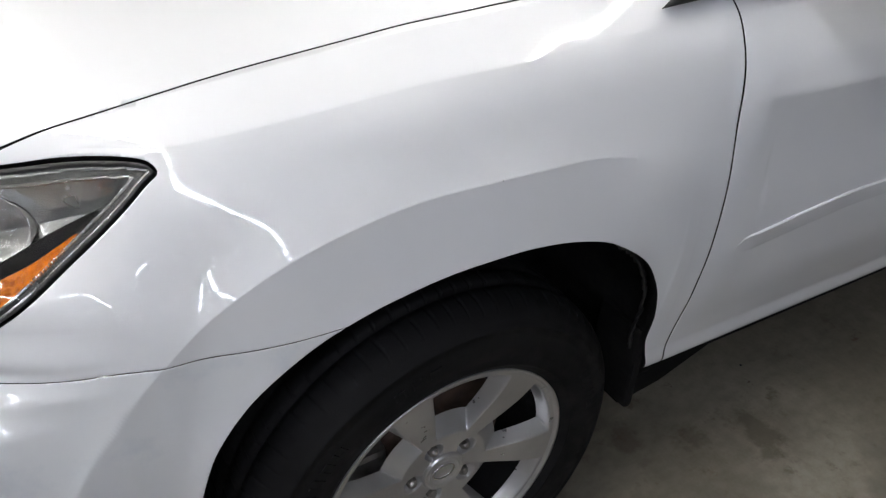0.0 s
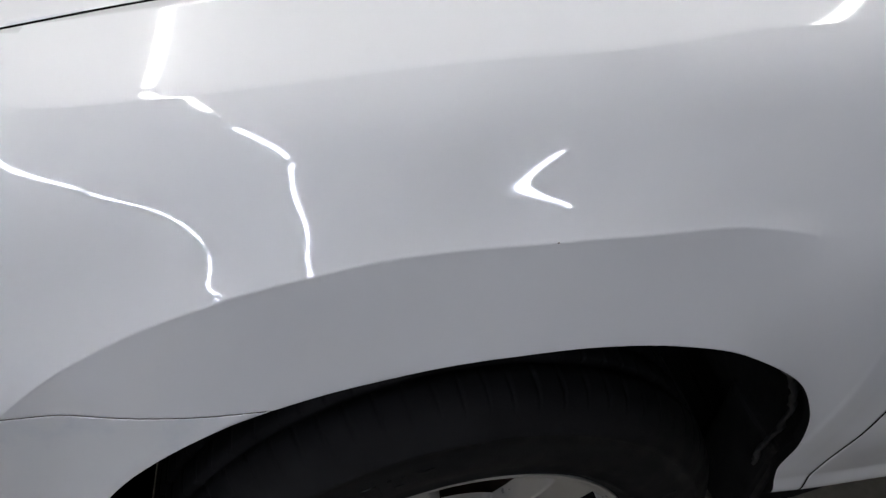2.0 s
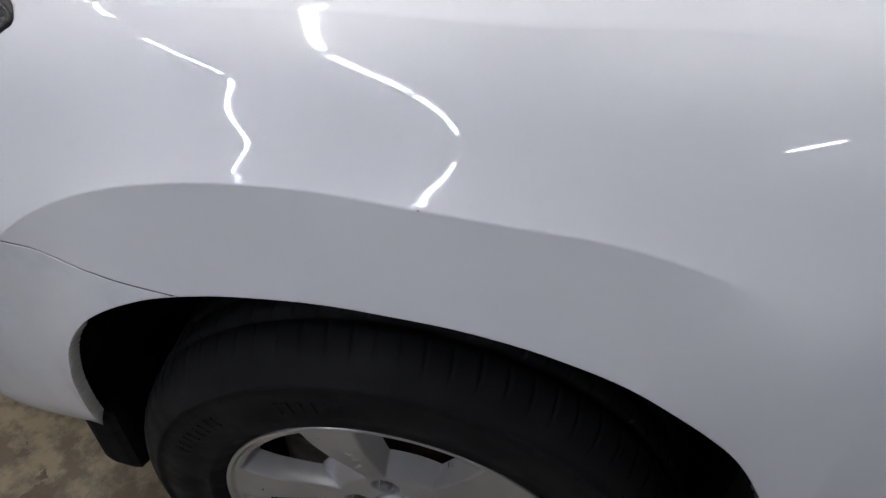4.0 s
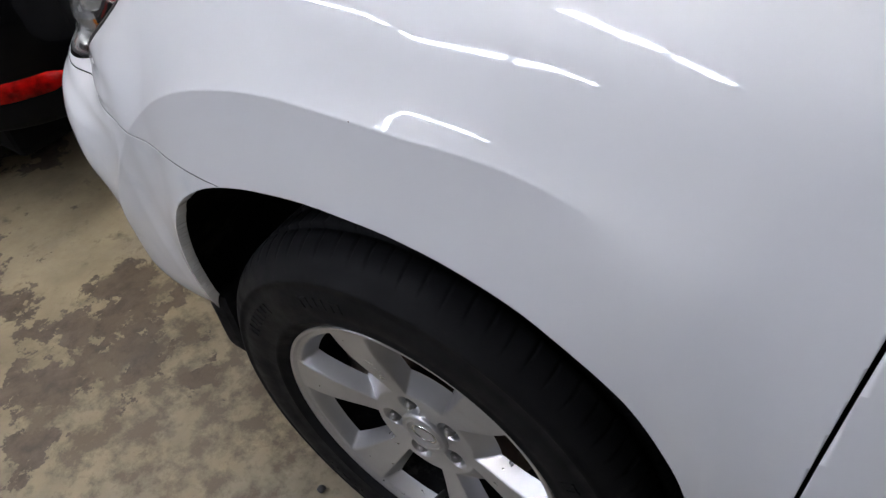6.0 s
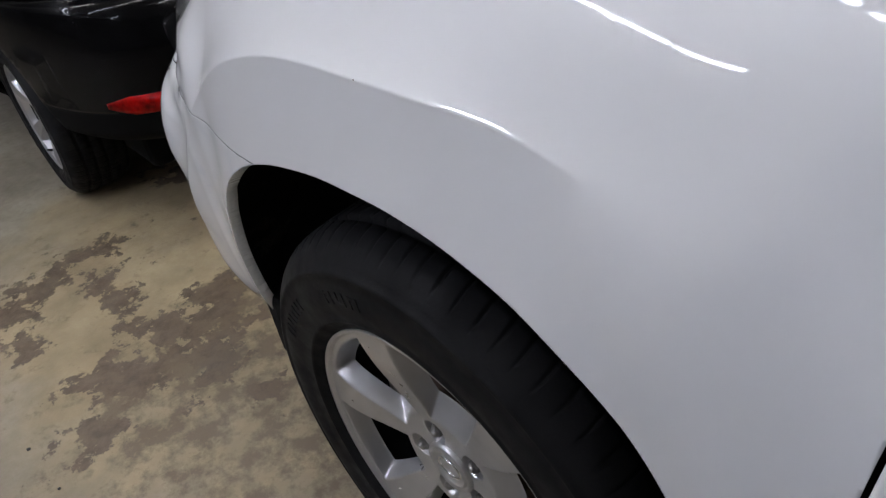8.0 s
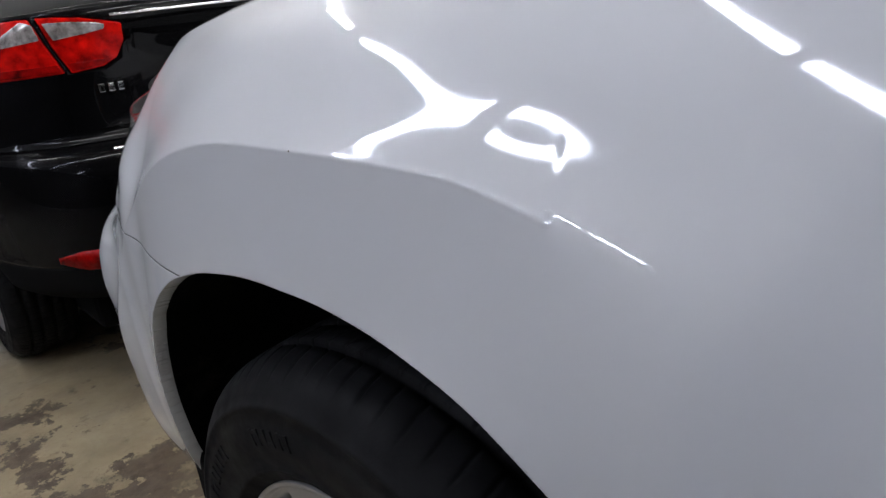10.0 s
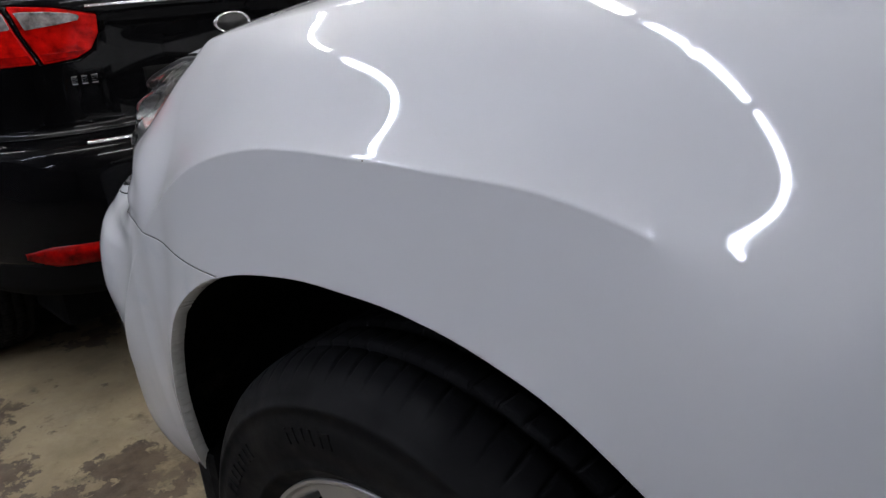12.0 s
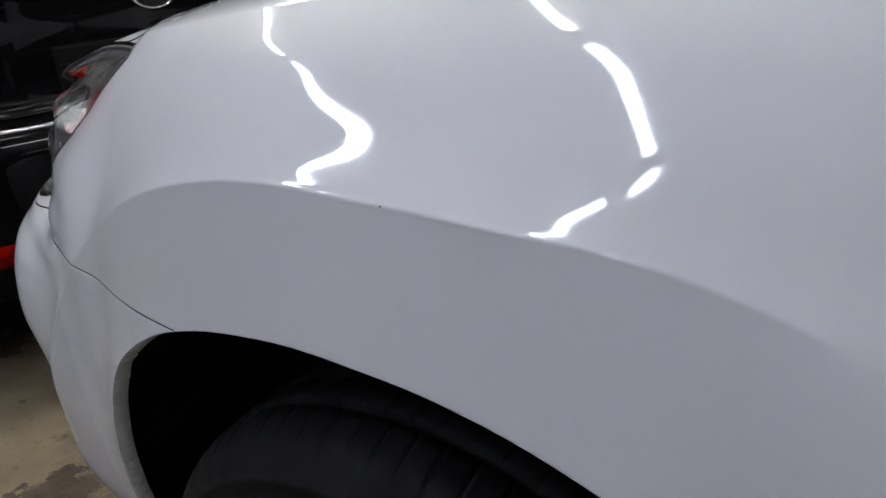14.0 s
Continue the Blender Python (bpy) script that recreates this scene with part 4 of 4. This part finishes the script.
rod(bm, (0, 0.004, -0.170), (0, -0.006, -0.165), 0.0045, 10)
VALVE_ME = bpy.data.meshes.new("valve")
bm.to_mesh(VALVE_ME)
bm.free()
VALVE_ME.materials.append(PLASTIC)


def wheel(parent, m, label):
    w = child("wheel", RIM, parent, label, m)
    child("barrel", BARREL_ME, w, "dark inner rim barrel")
    child("tyre", TYRE, w, "black tyre with worn tread blocks")
    tagged(child("sidewall_lettering", MARKS, w), "raised rubber bars on the tyre", "", "", "stuff")
    for l in LUGS:
        child("lug_nut", NUT_ME, w, "", Matrix.Translation((0.057 * math.sin(math.radians(l)), 0.039, 0.057 * math.cos(math.radians(l)))))
    child("centre_cap", CAP_ME, w, "silver centre cap", Matrix.Translation((0, 0.021, 0)) @ Matrix.Diagonal((1.14, 1, 1.14, 1)))
    child("emblem", EMBLEM_ME, w, "plain oval ring emblem", Matrix.Translation((0, 0.0215, 0)) @ Matrix.Diagonal((1.14, 1, 1.14, 1)))
    child("brake_disc", DISC_ME, w, "rusty brake disc")
    child("brake_caliper", CALIPER_ME, w)
    child("valve", VALVE_ME, w, "black valve stem")
    return w


wheel(suv, Matrix.Translation(HUB) @ pose(0, 0, 0, 0.6, 0, 2.6), "six-spoke silver alloy wheel turned slightly outward")
wheel(suv, pose(2.715, 0.03, 0.36, 0, 24), "six-spoke silver alloy wheel")
wheel(suv, pose(0, 2 * MID - 0.03, 0.36, 0, 10, 182.6), "six-spoke silver alloy wheel")
wheel(suv, pose(2.715, 2 * MID - 0.03, 0.36, 0, 40, 180), "six-spoke silver alloy wheel")
for x in (0, 2.715):
    bm = bmesh.new()
    rod(bm, (x, 0.13, 0.36), (x, 2 * MID - 0.13, 0.36), 0.045, 12)
    part("axle", bm, GAP, suv)

# ---- the black sedan ahead ----
sedan = tagged(new("sedan"), "black four-door sedan seen from its rear corner", "car")
SX, SY = -3.60, 0.875     # middle of the sedan
LEVELS = [  # height, rear reach, front reach, half width
    (.29, 2.05, 2.02, .77), (.31, 2.12, 2.10, .815), (.35, 2.165, 2.14, .845), (.45, 2.185, 2.16, .860), (.56, 2.19, 2.15, .862), (.64, 2.182, 2.12, .860), (.70, 2.165, 2.08, .858), (.722, 2.140, 2.06, .857), (.732, 2.07, 2.04, .856),
    (.76, 2.042, 2.00, .855), (.85, 2.035, 1.93, .852), (.93, 2.035, 1.85, .84), (1.00, 2.04, 1.65, .822), (1.05, 2.05, 1.45, .80), (1.074, 2.046, 1.36, .79), (1.082, 2.040, 1.34, .782), (1.086, 2.020, 1.33, .765), (1.0875, 1.93, 1.30, .71), (1.088, 1.40, .9, .45), (1.0885, .2, .2, .06)]


SHELL_POWER = 5.0


def sedan_shell(levels, n=240, power=SHELL_POWER):
    a = np.linspace(0, 2 * np.pi, n, endpoint=False)
    c, s = np.cos(a), np.sin(a)
    cx = np.sign(c) * np.abs(c) ** (2 / power)
    sy = np.sign(s) * np.abs(s) ** (2 / power)
    zk = [l[0] for l in levels]
    z = np.concatenate([np.linspace(zk[i], zk[i + 1], 7)[:-1] for i in range(len(zk) - 1)] + [[zk[-1]]])
    rr, fr, hw = (pchip(zk, [l[k] for l in levels], z) for k in (1, 2, 3))
    V = []
    for k in range(len(z)):
        V.append(np.stack([SX + np.where(cx > 0, cx * rr[k], cx * fr[k]), SY + sy * hw[k], np.full(n, z[k])], 1))
    V = np.concatenate(V)
    m = len(z)
    i = np.arange(m - 1)[:, None] * n + np.arange(n)[None, :]
    j = np.arange(m - 1)[:, None] * n + (np.arange(n)[None, :] + 1) % n
    q = np.stack([i, j, j + n, i + n], -1).reshape(-1, 4)
    return V, np.concatenate([q[:, [0, 1, 2]], q[:, [0, 2, 3]]])


SV, SF = sedan_shell(LEVELS)
SV[:, 2] -= np.clip((SX + 1.985 - SV[:, 0]) * 0.13, 0, 0.035) * sm(1.076, 1.086, SV[:, 2])
arches = lambda P: np.minimum(np.hypot(P[:, 0] + 2.23, P[:, 2] - 0.30), np.hypot(P[:, 0] + 4.80, P[:, 2] - 0.30)) - 0.345
OUTER = [(-.27, 1.035), (.05, 1.055), (.19, 1.068), (.284, 1.066), (.302, 1.0), (.330, .92), (.14, .918), (-.02, .915), (-.27, .935)]
INNER = [(.296, 1.068), (.39, 1.056), (.486, 1.030), (.484, .985), (.458, .945), (.420, .926), (.342, .918), (.314, .99)]
behind = lambda P: np.where(P[:, 0] > -1.98, 0.0, -1.0)


def lamp_fields(P):
    yz = P[:, [1, 2]]
    mirror = np.stack([2 * SY - P[:, 1], P[:, 2]], 1)
    return [inside(poly, q) + behind(P) for q in (yz, mirror) for poly in (OUTER, INNER)]


body = clip(SV, SF, arches(SV))
for k in range(4):
    body = clip(*body, -lamp_fields(body[0])[k] - 0.001)
low = clip(*body, 0.735 - body[0][:, 2])
low_rear = clip(*low, low[0][:, 0] + 2.30)
low_front = clip(*low, -2.302 - low[0][:, 0])
high = clip(*body, body[0][:, 2] - 0.738)
child("body", mesh_of("body", *flanged(*high, 0.012), BLACK_PAINT), sedan, "glossy black body")
valance = clip(*low_rear, 0.425 - low_rear[0][:, 2])
low_rear = clip(*low_rear, low_rear[0][:, 2] - 0.426)
child("rear_bumper", mesh_of("rear_bumper", *flanged(*low_rear, 0.02), BLACK_PAINT), sedan, "black rear bumper")
child("valance", mesh_of("valance", *flanged(*valance, 0.02), GAP), sedan, "matt black lower valance")
child("lower_body", mesh_of("lower_body", *flanged(*low_front, 0.02), BLACK_PAINT), sedan)
def rear_patch(y0, y1, z0, z1, step=0.004):
    """A fine grid on the sedan's rear skin over a stretch of width and height."""
    ys, zs = np.arange(y0, y1, step), np.arange(z0, z1, step)
    zk = [l[0] for l in LEVELS]
    rr, hw = (pchip(zk, [l[k] for l in LEVELS], zs) for k in (1, 3))
    Y, Z = np.meshgrid(ys, zs, indexing="ij")
    k = np.clip(1 - np.minimum(np.abs((Y - SY) / hw), 0.9999) ** SHELL_POWER, 0, 1) ** (1 / SHELL_POWER)
    V = np.stack([SX + rr * k, Y, Z], -1).reshape(-1, 3)
    return V, grid_faces(len(ys), len(zs))


BAND_OUT = [(.00, .985), (.14, 1.012), (.22, 1.028), (.268, 1.060), (.286, 1.050), (.294, 1.010), (.20, 1.000), (.08, .985)]
BAND_IN = [(.308, 1.050), (.36, 1.047), (.42, 1.039), (.443, 1.031), (.440, 1.020), (.40, 1.014), (.322, 1.006)]
for mirrored in (False, True):
    for poly, band in ((OUTER, BAND_OUT), (INNER, BAND_IN)):
        V, F = rear_patch(0.022, 0.56, 0.88, 1.08)
        V, F = clip(V, F, np.minimum(inside(poly, V[:, 1:]) - 0.002, V[:, 0] + 1.978))
        face = np.array([1.0, 0, 0])

        def lay(name, V, F, material, parent, depth, label=""):
            if mirrored:
                V, F = V * np.array([1, -1, 1]) + np.array([0, 2 * SY, 0]), F[:, ::-1]
            N = normals(V, F)
            if N[:, 0].mean() < 0:
                F = F[:, ::-1]
            return child(name, mesh_of(name, *flanged(V, F, depth), material), parent, label)

        lamp = lay("tail_lamp", V + face * 0.004, F, RED, sedan, 0.02, "glossy red tail lamp with a clear wedge")
        v, f = clip(V, F, inside(band, V[:, 1:]))
        lay("clear_wedge", v + face * 0.0065, f, CLEAR, lamp, 0.004, "clear reversing wedge")
        v, f = clip(V, F, 0.945 - V[:, 2])
        v, f = clip(v, f, inside(poly, v[:, 1:]) - 0.006)
        lay("lower_band", v + face * 0.0055, f, DEEP_RED, lamp, 0.002, "darker red lower band")

# cabin and roof
CABIN = [(1.03, 1.62, 1.30, .74), (1.12, 1.52, 1.15, .725), (1.25, 1.28, .85, .67), (1.38, 1.02, .58, .60), (1.43, .88, .45, .55)]
CV, CF = sedan_shell(CABIN, 140, 4.0)
child("cabin_glass", mesh_of("cabin_glass", *flanged(CV, CF, 0.006), TINTED), sedan, "dark cabin windows")
bm = bmesh.new()
box(bm, SX - 0.50, SY - 0.57, 1.41, SX + 0.92, SY + 0.57, 1.46, 0.03)
part("roof", bm, BLACK_PAINT, sedan, "black roof", True)


def rear_x(y, z):
    rr, hw = (float(pchip([l[0] for l in LEVELS], [l[k] for l in LEVELS], z)) for k in (1, 3))
    return SX + rr * max(1 - min(abs((y - SY) / hw), 0.9999) ** SHELL_POWER, 0) ** (1 / SHELL_POWER)


def rear_strip(name, y0, y1, z, half, proud, material, label, rise=0.0):
    """A bar that follows the sedan's rear skin."""
    n = 40
    V, F = [], []
    for i in range(n):
        y = y0 + (y1 - y0) * i / (n - 1)
        zc = z + rise * abs(y - SY)
        x = max(rear_x(y, zc), rear_x(y, zc + half))
        V += [(x - 0.004, y, zc - half), (x + proud, y, zc - half * 0.7), (x + proud, y, zc + half * 0.7), (x - 0.004, y, zc + half)]
    for i in range(n - 1):
        F += [(i * 4 + k, i * 4 + 4 + k, i * 4 + 5 + k, i * 4 + 1 + k) for k in range(3)]
    return child(name, mesh_of(name, V, F, material), sedan, label)


rear_strip("bumper_trim", 0.36, 2 * SY - 0.36, 0.722, 0.006, 0.008, CHROME, "bright strip along the bumper top")
rear_strip("boot_trim", 0.46, 2 * SY - 0.46, 1.052, 0.0045, 0.006, CHROME, "bright strip across the boot lid")
for s, o in ((1, 0), (-1, 2 * SY)):
    n, V, F = 14, [], []
    for i in range(n):
        y = 0.175 + 0.225 * i / (n - 1)
        x = rear_x(y, .45)
        h = 0.033 * min(1, 0.3 + i / 4, 0.3 + (n - 1 - i) / 4)
        V += [(x - .01, s * y + o, .447 - h), (x + .008, s * y + o, .447 - h * .7), (x + .008, s * y + o, .447 + h * .7), (x - .01, s * y + o, .447 + h)]
    for i in range(n - 1):
        F += [(i * 4 + k, i * 4 + 4 + k, i * 4 + 5 + k, i * 4 + 1 + k) for k in range(3)]
    child("bumper_reflector", mesh_of("bumper_reflector", V, F if s > 0 else [f[::-1] for f in F], DEEP_RED), sedan, "red bumper reflector")
# badge of three bars, oval emblem, plate recess, lock
bm = bmesh.new()
for y in (.400, .424, .448):
    bx = rear_x(y, .872)
    box(bm, bx - 0.004, y - .008, .861, bx + 0.005, y + .008, .883, 0.002)
part("badge", bm, CHROME, sedan, "small chrome badge bars")
ex = rear_x(SY, .97)
V, F = revolve([(.0001, -.002), (.050, -.003), (.053, -.006), (.060, -.006), (.063, .001)], 48)
V = np.stack([ex - V[:, 1], SY + V[:, 0], .975 + V[:, 2] * 0.52], 1)
child("emblem", mesh_of("emblem", V, F, CHROME), sedan, "plain chrome oval emblem")
V, F = revolve([(.0001, -.0045), (.050, -.0045), (.0502, -.001)], 48)
V = np.stack([ex - V[:, 1], SY + V[:, 0], .975 + V[:, 2] * 0.52], 1)
child("emblem_face", mesh_of("emblem_face", V, F, PLASTIC), sedan, "black emblem field")
bm = bmesh.new()
box(bm, rear_x(SY, .82) - 0.02, SY - .30, .765, rear_x(SY, .82) + 0.003, SY + .30, .885, 0.01)
part("plate_recess", bm, GAP, sedan, "dark plate recess")
bm = bmesh.new()
box(bm, SX - 1.9, SY - 0.62, 0.17, SX + 1.9, SY + 0.62, 0.5, 0.03)
part("floor_pan", bm, GAP, sedan, "dark floor pan")
bm = bmesh.new()
box(bm, SX - 1.1, SY - 0.78, 0.20, SX + 1.05, SY + 0.78, 0.36, 0.03)
part("side_skirt", bm, GAP, sedan, "dark skirt")
for x in (-2.23, -4.80):
    for s in (1, -1):
        m = pose(x, SY - s * (0.83 - 0.02), 0.302, 0, 17 if x > -3 else 40, 0 if s > 0 else 180)
        wheel(sedan, m @ Matrix.Diagonal((.839, .839, .839, 1)), "silver alloy wheel of the sedan")

# ---- rolling stool ----
def rolling_stool(m):
    st = tagged(new("rolling_stool"), "low rolling shop stool with a chrome frame and casters", "stool")
    bm = bmesh.new()
    for a, b in (((-.19, -.17, .10), (.19, -.17, .10)), ((-.19, .17, .10), (.19, .17, .10)), ((-.19, -.17, .10), (-.19, .17, .10)), ((.19, -.17, .10), (.19, .17, .10)), ((-.15, -.17, .10), (-.15, -.12, .36)), ((.15, -.17, .10), (.15, -.12, .36)), ((-.15, .17, .10), (-.15, .12, .36)), ((.15, .17, .10), (.15, .12, .36))):
        rod(bm, a, b, 0.011, 12)
    part("frame", bm, CHROME, st, "chrome tube frame", True)
    bm = bmesh.new()
    box(bm, -.15, -.17, .36, .13, .10, .42, 0.025)
    part("seat", bm, PLASTIC, st, "black padded seat", True)
    bm = bmesh.new()
    box(bm, -.17, -.16, .105, .02, .13, .118, 0.004)
    part("tray", bm, PLASTIC, st, "black tray")
    for x in (-.19, .19):
        for y in (-.17, .17):
            bm = bmesh.new()
            rod(bm, (x, y, .10), (x, y, .072), 0.008, 10)
            box(bm, x - .020, y - .016, .045, x + .014, y - .012, .075, 0.001)
            box(bm, x - .020, y + .012, .045, x + .014, y + .016, .075, 0.001)
            c = part("caster", bm, STEEL, st)
            bm = bmesh.new()
            rod(bm, (x - .012, y - .011, .030), (x - .012, y + .011, .030), 0.030, 20)
            part("caster_wheel", bm, RUBBER, c, "small black caster wheel")
    st.matrix_basis = m
    return st


rolling_stool(pose(-2.64, -0.48, 0, 0, 0, 0) @ Matrix.Diagonal((1.2, 1, 1, 1)))

# crumbs of dirt on the floor
bm = bmesh.new()
bmesh.ops.create_icosphere(bm, subdivisions=2, radius=0.009)
for v in bm.verts:
    v.co *= 1 + 0.35 * noise.noise(v.co * 90)
    v.co.z *= 0.7
me = bpy.data.meshes.new("pebble")
bm.to_mesh(me)
bm.free()
me.materials.append(PLASTIC)
for x, y, k in ((-0.283, 0.008, 1.0), (-0.991, -0.405, 0.5), (-0.819, -0.386, 0.42), (-1.169, -0.478, 0.4), (1.07, 0.235, 0.45)):
    crumb = tagged(new("pebble", me), "small dark crumb of dirt on the floor", "pebble", "crumbs on the floor")
    crumb.matrix_basis = pose(x, y, 0.006 * k, 0, 0, 700 * x) @ Matrix.Scale(k, 4)
